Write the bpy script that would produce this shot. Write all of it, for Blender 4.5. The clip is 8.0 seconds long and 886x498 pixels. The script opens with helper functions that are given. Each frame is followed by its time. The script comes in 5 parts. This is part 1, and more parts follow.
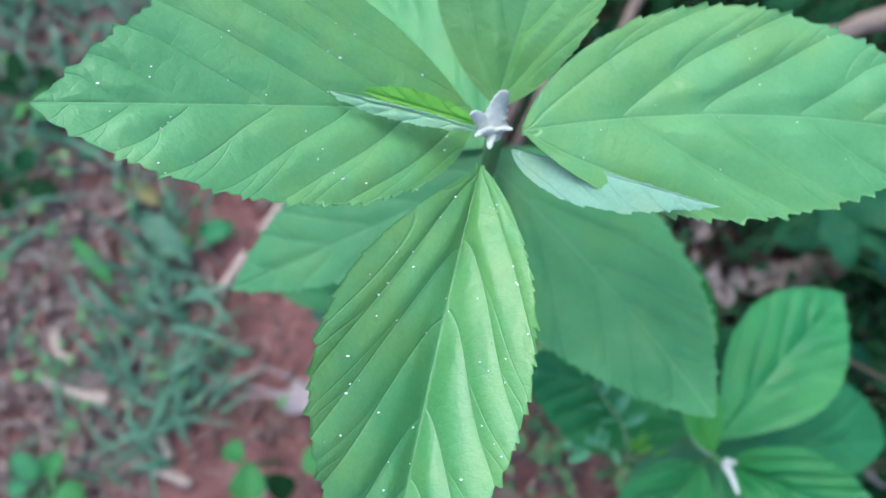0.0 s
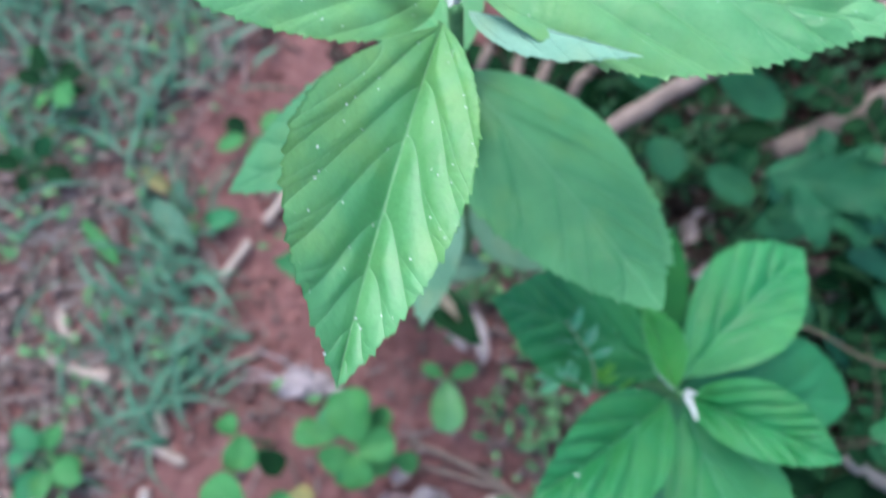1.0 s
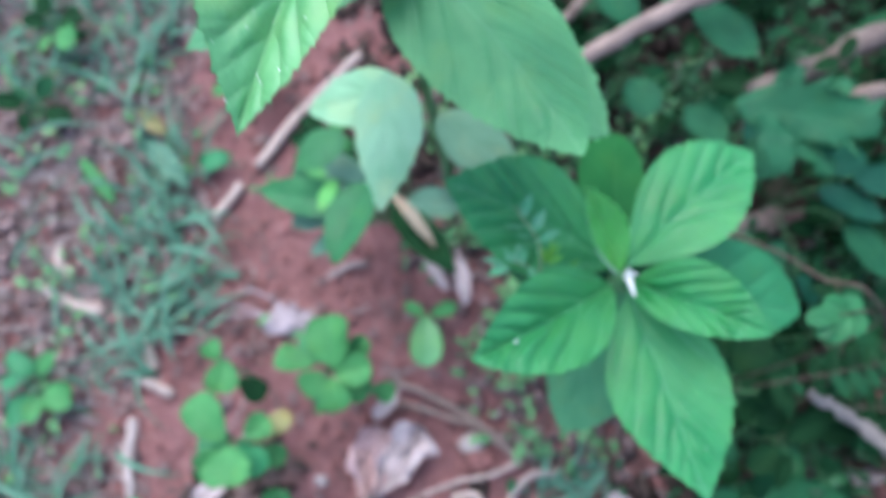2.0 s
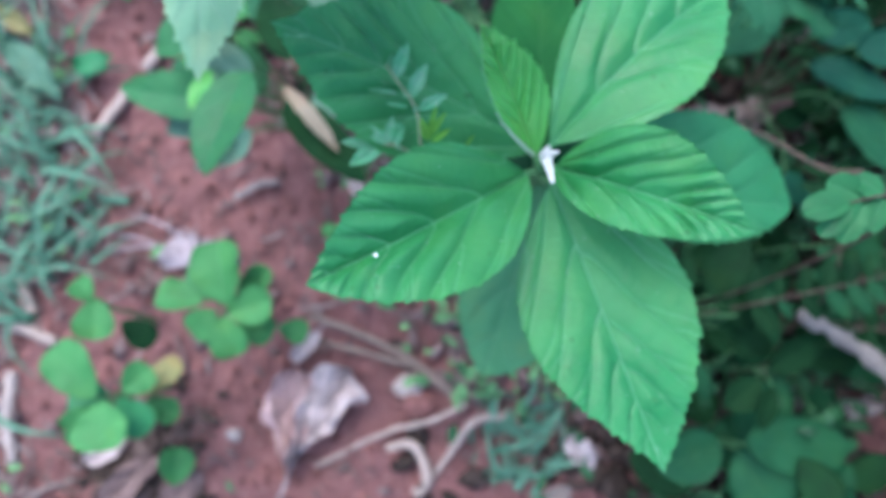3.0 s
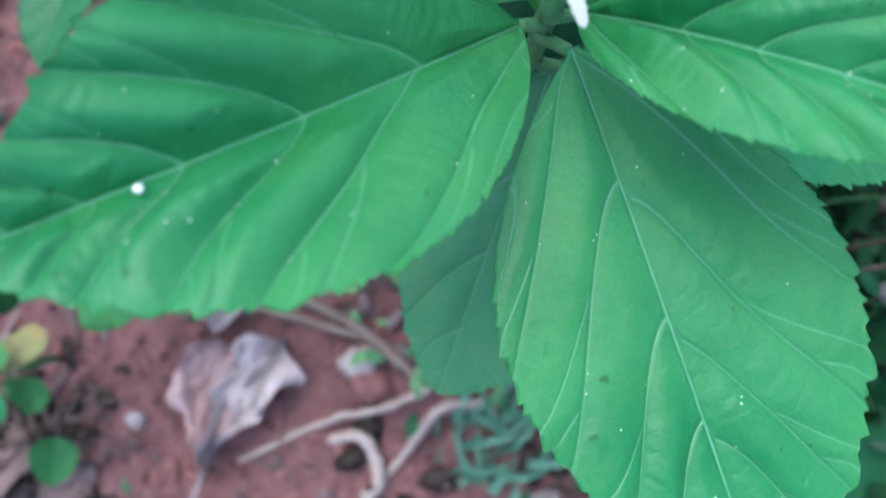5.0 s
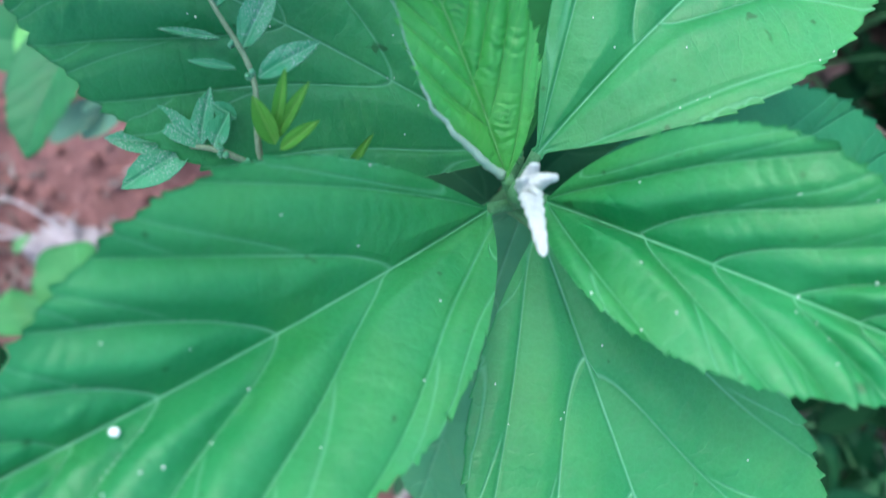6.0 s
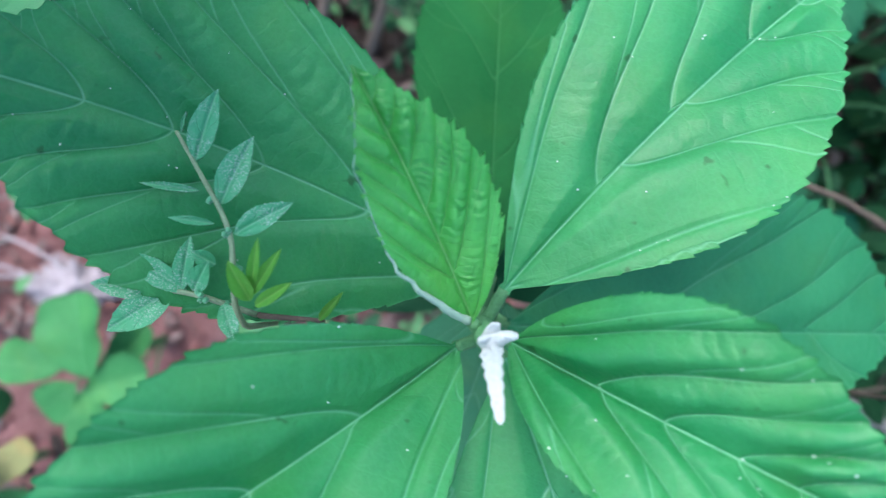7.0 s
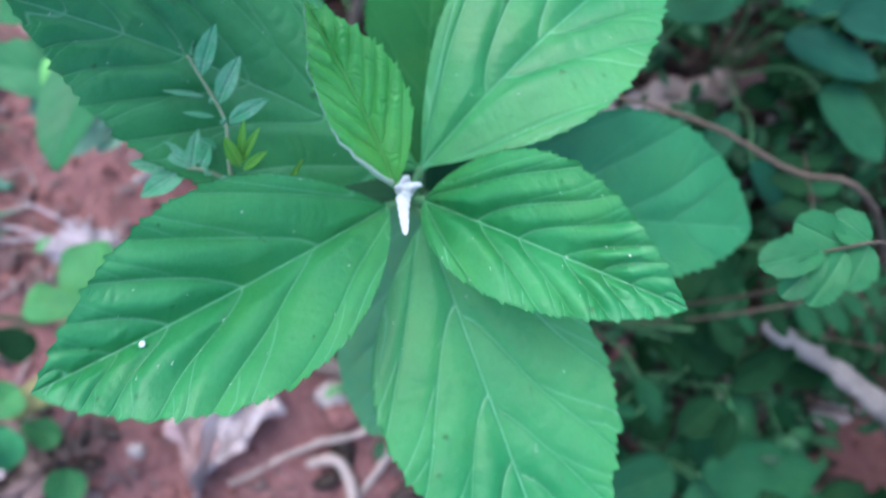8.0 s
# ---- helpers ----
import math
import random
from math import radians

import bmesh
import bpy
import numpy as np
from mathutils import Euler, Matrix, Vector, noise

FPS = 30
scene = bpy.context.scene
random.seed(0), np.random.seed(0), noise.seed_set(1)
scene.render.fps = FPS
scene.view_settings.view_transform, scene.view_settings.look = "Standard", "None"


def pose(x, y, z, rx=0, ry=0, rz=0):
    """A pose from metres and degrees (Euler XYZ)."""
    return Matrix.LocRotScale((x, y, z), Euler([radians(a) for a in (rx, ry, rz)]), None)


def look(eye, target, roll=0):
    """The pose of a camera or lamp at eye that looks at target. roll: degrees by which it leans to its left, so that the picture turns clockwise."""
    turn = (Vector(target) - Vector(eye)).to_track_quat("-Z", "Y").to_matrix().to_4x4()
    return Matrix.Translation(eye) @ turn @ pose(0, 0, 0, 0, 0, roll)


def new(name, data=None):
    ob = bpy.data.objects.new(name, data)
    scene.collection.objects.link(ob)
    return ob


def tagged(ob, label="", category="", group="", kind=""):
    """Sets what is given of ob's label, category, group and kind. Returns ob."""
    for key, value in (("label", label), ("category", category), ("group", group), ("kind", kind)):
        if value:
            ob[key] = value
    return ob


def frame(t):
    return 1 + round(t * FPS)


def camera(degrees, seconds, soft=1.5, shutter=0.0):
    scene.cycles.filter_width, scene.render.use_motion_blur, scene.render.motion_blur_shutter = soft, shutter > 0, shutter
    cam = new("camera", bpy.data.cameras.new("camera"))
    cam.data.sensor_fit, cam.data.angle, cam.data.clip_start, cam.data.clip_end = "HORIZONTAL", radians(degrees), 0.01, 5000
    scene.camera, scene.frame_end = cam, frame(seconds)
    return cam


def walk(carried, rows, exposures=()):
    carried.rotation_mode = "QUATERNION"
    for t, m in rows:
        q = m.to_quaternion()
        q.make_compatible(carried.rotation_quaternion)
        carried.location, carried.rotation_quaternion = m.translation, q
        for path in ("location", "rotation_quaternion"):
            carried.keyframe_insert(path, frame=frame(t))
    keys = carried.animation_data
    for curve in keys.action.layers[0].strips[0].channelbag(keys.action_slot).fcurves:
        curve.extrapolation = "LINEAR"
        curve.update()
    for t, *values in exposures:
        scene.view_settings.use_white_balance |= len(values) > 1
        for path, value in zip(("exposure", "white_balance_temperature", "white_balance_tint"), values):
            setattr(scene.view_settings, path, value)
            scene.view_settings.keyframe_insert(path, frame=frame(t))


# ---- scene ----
cam = camera(60.0, 8.0, soft=1.3, shutter=0.4)
cam.data.dof.use_dof = True
cam.data.dof.focus_distance = 0.17
cam.data.dof.aperture_fstop = 11.0
PATH = [
    (0, (0.051, 0.099, 0.903), (0.018, 0.428, -1.07), -3.0),
    (0.5, (0.055, 0.077, 0.915), (0.015, 0.492, -1.041), -1.5),
    (1, (0.069, 0.035, 0.922), (0.01, 0.476, -1.028), -3.1),
    (1.5, (0.09, 0.003, 0.935), (0.018, 0.458, -1.011), -4.5),
    (2, (0.112, -0.034, 0.925), (0.013, 0.409, -1.022), -6.6),
    (2.2, (0.126, -0.044, 0.905), (0.048, 0.339, -1.057), -5.3),
    (3.3, (0.173, -0.013, 0.737), (0.141, 0.247, -1.246), -3.5),
    (3.5, (0.175, -0.011, 0.71), (0.159, 0.225, -1.276), -0.1),
    (4, (0.185, -0.009, 0.653), (0.181, 0.2, -1.336), 3.9),
    (4.2, (0.181, -0.016, 0.633), (0.194, 0.18, -1.357), 8.8),
    (5.3, (0.181, 0.015, 0.615), (0.183, 0.145, -1.381), 6.2),
    (5.5, (0.182, 0.024, 0.62), (0.189, 0.165, -1.375), 7.9),
    (6, (0.182, 0.036, 0.623), (0.206, 0.208, -1.37), 12.8),
    (6.5, (0.18, 0.052, 0.628), (0.203, 0.244, -1.363), 11.7),
    (7, (0.187, 0.065, 0.633), (0.197, 0.24, -1.36), 8.0),
    (7.5, (0.202, 0.053, 0.657), (0.212, 0.24, -1.335), 7.0),
    (8, (0.209, 0.027, 0.7), (0.223, 0.193, -1.293), 8.6),
]
walk(cam, [(t, look(eye, target, roll)) for t, eye, target, roll in PATH], exposures=[(0.0, 1.03, 5800, 8), (1.0, 1.2, 5780, 11), (1.5, 1.29, 5750, 13), (2.2, 1.52, 5680, 15), (3.5, 1.47, 5630, 14), (4.2, 1.44, 5560, 12), (5.5, 1.33, 5540, 9), (6.0, 1.52, 5700, 5), (6.5, 1.58, 5800, 5), (7.0, 1.6, 5720, 9), (7.5, 1.55, 5740, 19), (8.0, 1.53, 5560, 16)])

# ---- light: open shade under a bright overcast sky ----
SUN_UP, SUN_TURN = radians(62), radians(326)
world = bpy.data.worlds.new("overcast_sky")
scene.world = world
world.use_nodes = True
sky = world.node_tree.nodes.new("ShaderNodeTexSky")
sky.sky_type = "NISHITA"
sky.sun_disc = False
sky.sun_elevation, sky.sun_rotation = SUN_UP, SUN_TURN
sky.dust_density = 4.0
world.node_tree.nodes["Background"].inputs[1].default_value = 0.15
world.node_tree.links.new(sky.outputs[0], world.node_tree.nodes["Background"].inputs[0])
sun_data = bpy.data.lights.new("sun", "SUN")
sun_data.energy, sun_data.angle, sun_data.color = 0.85, radians(55), (1.0, 0.97, 0.93)
sun = new("sun", sun_data)
sun.rotation_euler = (radians(90) - SUN_UP, 0, radians(180) - SUN_TURN)


# ---- materials ----
class Nodes:
    """A node material under construction."""

    def __init__(self, name):
        self.mat = bpy.data.materials.new(name)
        self.mat.use_nodes = True
        self.tree = self.mat.node_tree
        self.bsdf = self.tree.nodes["Principled BSDF"]
        self.out = self.tree.nodes["Material Output"]

    def add(self, kind, **sockets):
        node = self.tree.nodes.new("ShaderNode" + kind)
        for key, value in sockets.items():
            self.put(node.inputs[key.replace("_", " ")], value)
        return node

    def put(self, socket, value):
        if isinstance(value, bpy.types.NodeSocket):
            self.tree.links.new(value, socket)
        else:
            socket.default_value = value

    def math(self, op, a, b=0.0, c=0.0):
        node = self.tree.nodes.new("ShaderNodeMath")
        node.operation = op
        for socket, value in zip(node.inputs, (a, b, c)):
            self.put(socket, value)
        return node.outputs[0]

    def mix(self, factor, a, b, blend="MIX"):
        node = self.tree.nodes.new("ShaderNodeMix")
        node.data_type, node.blend_type = "RGBA", blend
        self.put(node.inputs[0], factor)
        self.put(node.inputs[6], a if isinstance(a, bpy.types.NodeSocket) else (*a, 1))
        self.put(node.inputs[7], b if isinstance(b, bpy.types.NodeSocket) else (*b, 1))
        return node.outputs[2]

    def span(self, value, a, b, c=0.0, d=1.0):
        node = self.tree.nodes.new("ShaderNodeMapRange")
        for socket, v in zip(node.inputs, (value, a, b, c, d)):
            self.put(socket, v)
        return node.outputs[0]

    def noise(self, scale, detail=4.0, rough=0.55, where=None):
        node = self.add("TexNoise", Scale=scale, Detail=detail, Roughness=rough)
        self.put(node.inputs["Vector"], where or self.place())
        return node.outputs[0]

    def place(self):
        return self.add("TexCoord").outputs["Object"]

    def bump(self, height, strength, distance):
        node = self.add("Bump", Height=height, Strength=strength, Distance=distance)
        self.put(self.bsdf.inputs["Normal"], node.outputs[0])
        return node.outputs[0]


def leaf_material(name, dark, light, vein, rough=0.5, through_light=0.25, network=1.0, dust=0.0, spots=0.0, gloss=0.25, rungs_seen=1.0, mottling=1.0, sheen=0.0, furrows=1.0, drawn=0.65, warmth=0.0):
    n = Nodes(name)
    where = n.place()
    uv = n.add("UVMap")
    uv.uv_map = "veins"
    parts = n.add("SeparateXYZ", Vector=uv.outputs[0])
    phase, beside = parts.outputs[0], parts.outputs[1]
    off = n.math("ABSOLUTE", n.math("SUBTRACT", n.math("FRACT", n.math("ADD", phase, 0.5)), 0.5))
    lateral = n.math("MULTIPLY", n.span(off, 0.006, 0.026, 1.0, 0.0), n.span(phase, -0.5, -0.45))
    mid = n.math("MULTIPLY", n.span(beside, 0.025, 0.06, 1.0, 0.0), n.span(n.noise(130, where=where), 0.3, 0.6, 0.6, 1.0))
    rungs = n.add("UVMap")
    rungs.uv_map = "rungs"
    weave = n.add("SeparateXYZ", Vector=rungs.outputs[0])
    outer = weave.outputs[1]
    lateral = n.math("MULTIPLY", lateral, n.math("MULTIPLY", n.span(n.noise(60, where=where), 0.3, 0.65, 0.4, 1.0), n.span(outer, 0.5, 1.0, 1.0, 0.35)))
    fork = 0.0
    for start, gain in ((0.38, 0.5), (0.68, 0.3)):
        way = n.math("POWER", n.span(outer, start, 1.0), 0.8)
        gap = n.math("ABSOLUTE", n.math("SUBTRACT", n.math("FRACT", phase), n.math("MULTIPLY_ADD", way, -gain, 1.0)))
        fork = n.math("MAXIMUM", fork, n.math("MULTIPLY", n.span(gap, 0.004, 0.02, 0.5, 0.0), n.span(outer, start, start + 0.08)))
    lines = n.math("MAXIMUM", n.math("MULTIPLY", n.math("MAXIMUM", lateral, fork), 0.8), n.math("MULTIPLY", mid, 0.9))
    furrow = n.math("MINIMUM", n.span(off, 0.0, 0.06), n.span(beside, 0.0, 0.14))
    along = n.math("MULTIPLY_ADD", n.noise(110, 2, where=where), 2.2, weave.outputs[0])
    along = n.math("MULTIPLY_ADD", n.math("FLOOR", phase), 0.37, along)
    rung = n.span(n.math("ABSOLUTE", n.math("SUBTRACT", n.math("FRACT", along), 0.5)), 0.0, 0.1, 1.0, 0.0)
    cells = n.add("TexVoronoi", Scale=700.0)
    cells.feature = "DISTANCE_TO_EDGE"
    warp = n.add("VectorMath")
    warp.operation = "MULTIPLY_ADD"
    n.put(warp.inputs[0], n.add("TexNoise", Vector=where, Scale=300.0).outputs[1])
    warp.inputs[1].default_value = (0.0012, 0.0012, 0.0012)
    n.put(warp.inputs[2], where)
    n.put(cells.inputs["Vector"], warp.outputs[0])
    net = n.span(cells.outputs[0], 0.0, 0.16)
    large = n.span(n.noise(34, 3, where=where), 0.35, 0.65)
    rnd = n.add("ObjectInfo").outputs["Random"]
    colour = n.mix(n.math("MULTIPLY_ADD", rnd, 0.3, n.math("MULTIPLY", large, 0.7)), dark, light)
    mottle = n.span(n.noise(46, 2, 0.6, where), 0.5, 0.72)
    colour = n.mix(n.math("MULTIPLY", mottle, 0.26 * mottling), colour, tuple(c * k for c, k in zip(light, (1.75, 1.0, 0.6))))
    young = n.math("MULTIPLY", n.span(phase, -0.2, 2.6, 1.0, 0.0), n.span(n.noise(70, 3, where=where), 0.3, 0.65, 0.25, 1.0))
    colour = n.mix(n.math("MULTIPLY", young, warmth), colour, tuple(c * k for c, k in zip(light, (1.7, 1.02, 0.5))))
    fine = n.span(n.noise(900, 2, where=where), 0.3, 0.7, 0.94, 1.05)
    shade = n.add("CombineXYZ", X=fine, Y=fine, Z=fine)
    colour = n.mix(1.0, colour, shade.outputs[0], "MULTIPLY")
    netline = n.math("MULTIPLY", n.math("SUBTRACT", 1.0, net), 0.04 * network)
    colour = n.mix(netline, colour, vein)
    colour = n.mix(n.math("MULTIPLY", rung, 0.025 * rungs_seen), colour, vein)
    colour = n.mix(n.math("MULTIPLY", lines, drawn), colour, vein)
    if dust:
        grit = n.span(n.noise(2600, 3, where=where), 0.5, 0.66)
        patch = n.span(n.noise(140, 2, where=where), 0.4, 0.52)
        colour = n.mix(n.math("MULTIPLY", n.math("MULTIPLY", grit, patch), dust), colour, (0.55, 0.62, 0.58))
    if spots:
        grit = n.span(n.noise(170, 2, where=where), 0.70, 0.75)
        colour = n.mix(n.math("MULTIPLY", grit, spots), colour, (0.01, 0.09, 0.015))
    n.put(n.bsdf.inputs["Base Color"], colour)
    n.put(n.bsdf.inputs["Roughness"], n.span(large, 0, 1, rough - 0.06, rough + 0.08))
    n.bsdf.inputs["Specular IOR Level"].default_value = gloss
    n.bsdf.inputs["Sheen Weight"].default_value = sheen
    n.bsdf.inputs["Sheen Roughness"].default_value = 0.45
    quilt = n.noise(380, 2, 0.5, where)
    height = n.math("ADD", n.math("MULTIPLY_ADD", rung, -0.16 * rungs_seen, n.math("MULTIPLY", net, 0.10 * network)), n.math("MULTIPLY", lines, -1.5))
    pucker = n.noise(170, 1, 0.4, where)
    height = n.math("MULTIPLY_ADD", pucker, 2.2 * network, height)
    height = n.math("ADD", height, n.math("MULTIPLY_ADD", quilt, 1.1 * network, n.math("MULTIPLY", fine, 0.25)))
    height = n.math("MULTIPLY_ADD", furrow, 1.3 * furrows, height)
    normal = n.bump(height, 0.45, 0.0005)
    glow = n.add("BsdfTranslucent", Color=n.mix(0.5, colour, light), Normal=normal)
    both = n.add("MixShader")
    n.put(both.inputs[0], through_light)
    n.put(both.inputs[1], n.bsdf.outputs[0])
    n.put(both.inputs[2], glow.outputs[0])
    n.put(n.out.inputs[0], both.outputs[0])
    return n.mat


def rough_material(name, dark, light, scale, rough=0.85, bump=0.5, depth=0.002, stretch=(1, 1, 1), fleck=None, amount=0.5, stain=None):
    n = Nodes(name)
    mapping = n.add("Mapping", Vector=n.place())
    mapping.inputs["Scale"].default_value = stretch
    where = mapping.outputs[0]
    coarse = n.span(n.noise(scale, 5, 0.6, where), 0.32, 0.68)
    fine = n.noise(scale * 9, 4, 0.65, where)
    piece = n.add("NewGeometry").outputs["Random Per Island"]
    colour = n.mix(n.math("MULTIPLY_ADD", piece, 0.5, n.math("MULTIPLY", coarse, 0.6)), dark, light)
    tone = n.span(fine, 0.25, 0.75, 0.72, 1.22)
    colour = n.mix(1.0, colour, n.add("CombineXYZ", X=tone, Y=tone, Z=tone).outputs[0], "MULTIPLY")
    if fleck:
        bits = n.span(n.noise(scale * 4, 3, 0.6, where), 0.58, 0.66)
        colour = n.mix(n.math("MULTIPLY", bits, amount), colour, fleck)
    if stain:
        damp = n.span(n.noise(scale * 0.5, 6, 0.7, where), 0.52, 0.66)
        colour = n.mix(n.math("MULTIPLY", damp, 0.7), colour, stain)
    n.put(n.bsdf.inputs["Base Color"], colour)
    n.bsdf.inputs["Roughness"].default_value = rough
    n.bsdf.inputs["Specular IOR Level"].default_value = 0.25
    n.bump(n.math("ADD", fine, n.math("MULTIPLY", coarse, 0.6)), bump, depth)
    return n.mat


LEAF = leaf_material("leaf_green", (0.014, 0.2, 0.05), (0.044, 0.298, 0.087), (0.19, 0.5, 0.27), 0.48, 0.25, spots=0.8, gloss=0.5, sheen=0.03, mottling=1.0, rungs_seen=1.1, drawn=0.8, warmth=0.28)
LEAF_TALL = leaf_material("leaf_pale_green", (0.065, 0.265, 0.082), (0.125, 0.38, 0.14), (0.24, 0.5, 0.26), 0.4, 0.22, gloss=0.7, sheen=0.03, furrows=0.3, drawn=0.35, warmth=0.4)
LEAF_SOFT = leaf_material("leaf_soft_green", (0.068, 0.285, 0.095), (0.118, 0.39, 0.14), (0.25, 0.53, 0.27), 0.5, 0.22, 0.6, gloss=0.5, furrows=0.7, drawn=0.55)
# Duller copy of the soft green, with shade from upper leaves in it.
LEAF_SHADED = leaf_material("leaf_shaded_green", (0.05, 0.22, 0.085), (0.09, 0.3, 0.125), (0.18, 0.42, 0.22), 0.55, 0.2, 0.6, gloss=0.35, furrows=0.6)
# Dark copy of the plant's green for a leaf sunk in shade.
LEAF_UNDER_SHADED = leaf_material("leaf_under_shaded", (0.009, 0.09, 0.02), (0.022, 0.135, 0.034), (0.05, 0.18, 0.06), 0.7, 0.2, 0.5, gloss=0.1, furrows=0.4)
LEAF_LOW = leaf_material("leaf_blue_green", (0.016, 0.16, 0.054), (0.036, 0.232, 0.084), (0.1, 0.34, 0.17), 0.5, 0.2, gloss=0.35)
# Undergrowth shade mixed into the green, one step lighter than the darkest leaf.
LEAF_SHADE_MID = leaf_material("weed_leaf_mid_shaded", (0.006, 0.052, 0.019), (0.016, 0.09, 0.034), (0.035, 0.12, 0.055), 0.65, 0.2, 0.6, gloss=0.12)
LEAF_YOUNG = leaf_material("leaf_young", (0.045, 0.32, 0.042), (0.105, 0.48, 0.09), (0.25, 0.55, 0.18), 0.36, 0.3, 1.2, rungs_seen=2.0, gloss=0.6)
LEAF_PALE = leaf_material("leaf_underside", (0.16, 0.37, 0.24), (0.26, 0.47, 0.34), (0.33, 0.52, 0.4), 0.7, 0.2)
LEAF_DUSTY = leaf_material("leaf_dusty_teal", (0.06, 0.16, 0.1), (0.11, 0.24, 0.16), (0.18, 0.3, 0.22), 0.65, 0.2)
TAN_LEAF = leaf_material("withered_leaf", (0.22, 0.19, 0.13), (0.32, 0.29, 0.21), (0.35, 0.32, 0.25), 0.7, 0.2, 0.6)
LEAF_HERB = leaf_material("herb_leaf", (0.008, 0.068, 0.026), (0.02, 0.115, 0.044), (0.045, 0.15, 0.075), 0.6, 0.22, 0.8, spots=0.5, gloss=0.2)
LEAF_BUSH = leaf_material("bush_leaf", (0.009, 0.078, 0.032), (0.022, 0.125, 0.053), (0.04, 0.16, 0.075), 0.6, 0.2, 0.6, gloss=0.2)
LEAF_BRIGHT = leaf_material("leaf_bright", (0.012, 0.115, 0.036), (0.03, 0.185, 0.06), (0.07, 0.24, 0.1), 0.5, 0.25, 0.6, gloss=0.3)
LEAF_TEAL = leaf_material("leaf_blue_teal", (0.005, 0.058, 0.032), (0.013, 0.1, 0.056), (0.03, 0.13, 0.08), 0.6, 0.2, 0.6, gloss=0.18)
LEAF_WAN = leaf_material("leaf_wan", (0.12, 0.27, 0.15), (0.18, 0.35, 0.21), (0.24, 0.4, 0.28), 0.65, 0.2)
LEAF_RIM = leaf_material("leaf_rim", (0.22, 0.4, 0.26), (0.34, 0.52, 0.38), (0.4, 0.55, 0.44), 0.8, 0.2)
# Dusty pale green, lifted to look lit under the drooping leaves.
LEAF_GREY_LIT = leaf_material("leaf_dusty_pale_lit", (0.2, 0.44, 0.24), (0.3, 0.56, 0.34), (0.3, 0.46, 0.33), 0.65, 0.2)
LEAF_WEED = leaf_material("weed_leaf", (0.034, 0.168, 0.046), (0.072, 0.285, 0.085), (0.15, 0.38, 0.15), 0.55, 0.25, 0.5)
# Near-black green: the shade over the undergrowth is put into the colour.
LEAF_SHADE_DARK = leaf_material("undergrowth_leaf_shaded", (0.004, 0.024, 0.008), (0.011, 0.052, 0.017), (0.02, 0.066, 0.028), 0.7, 0.15, 0.6, gloss=0.08)
LEAF_SPRIG = leaf_material("sprig_leaf", (0.05, 0.31, 0.125), (0.085, 0.4, 0.175), (0.22, 0.54, 0.3), 0.42, 0.22, 0.4, dust=0.6, gloss=0.45)
STEM_SPRIG = rough_material("sprig_stem", (0.13, 0.22, 0.11), (0.26, 0.34, 0.2), 200, 0.6, 0.4, 0.0004)
LEAF_FRESH = leaf_material("sprig_young_leaf", (0.12, 0.43, 0.06), (0.2, 0.55, 0.09), (0.3, 0.58, 0.14), 0.45, 0.4, 0.3)
LEAF_YELLOW = leaf_material("yellowing_leaf", (0.18, 0.2, 0.07), (0.27, 0.25, 0.11), (0.3, 0.3, 0.16), 0.6, 0.2, 0.4)
GRASS = rough_material("grass", (0.016, 0.085, 0.05), (0.11, 0.24, 0.155), 60, 0.7, 0.3, 0.0008)
WOOL = rough_material("white_wool", (0.54, 0.61, 0.55), (0.79, 0.83, 0.78), 900, 0.9, 0.8, 0.0006)
STEM = rough_material("green_stem", (0.05, 0.17, 0.06), (0.11, 0.27, 0.11), 200, 0.65, 0.4, 0.0006)
STEM_BROWN = rough_material("brown_stem", (0.05, 0.043, 0.032), (0.11, 0.085, 0.062), 160, 0.75, 0.5, 0.0008)
SOIL = rough_material("red_soil", (0.14, 0.064, 0.059), (0.41, 0.207, 0.192), 22, 0.95, 1.0, 0.014, fleck=(0.46, 0.27, 0.25), amount=0.5, stain=(0.085, 0.034, 0.03))
CLOD = rough_material("soil_clods", (0.1, 0.044, 0.039), (0.34, 0.163, 0.143), 90, 0.95, 0.9, 0.002)
STRAW = rough_material("dry_straw", (0.13, 0.105, 0.09), (0.42, 0.375, 0.345), 60, 0.8, 0.4, 0.001)
BROWN_STRAW = rough_material("brown_straw", (0.07, 0.05, 0.042), (0.2, 0.15, 0.13), 60, 0.85, 0.4, 0.001)
WOOD = rough_material("weathered_wood", (0.11, 0.085, 0.068), (0.25, 0.2, 0.165), 40, 0.85, 0.8, 0.002, (1, 1, 1), (0.14, 0.091, 0.07), 0.4)
BRANCH = rough_material("smooth_bark", (0.13, 0.1, 0.083), (0.28, 0.225, 0.19), 50, 0.75, 0.6, 0.0015)
WOOD_GREY = rough_material("bleached_branch", (0.1, 0.094, 0.086), (0.25, 0.238, 0.22), 60, 0.85, 0.9, 0.002, fleck=(0.08, 0.07, 0.06), amount=0.6)
WOOD_PALE = rough_material("bleached_stick", (0.22, 0.172, 0.142), (0.42, 0.355, 0.31), 70, 0.8, 0.6, 0.001)
DEAD = rough_material("dried_leaf", (0.25, 0.205, 0.195), (0.6, 0.54, 0.525), 45, 0.85, 0.8, 0.002, fleck=(0.19, 0.1, 0.085), amount=0.65)
DEAD_PINK = rough_material("pinkish_dry_leaf", (0.28, 0.18, 0.165), (0.54, 0.4, 0.38), 50, 0.85, 0.8, 0.002, fleck=(0.5, 0.4, 0.38), amount=0.5)
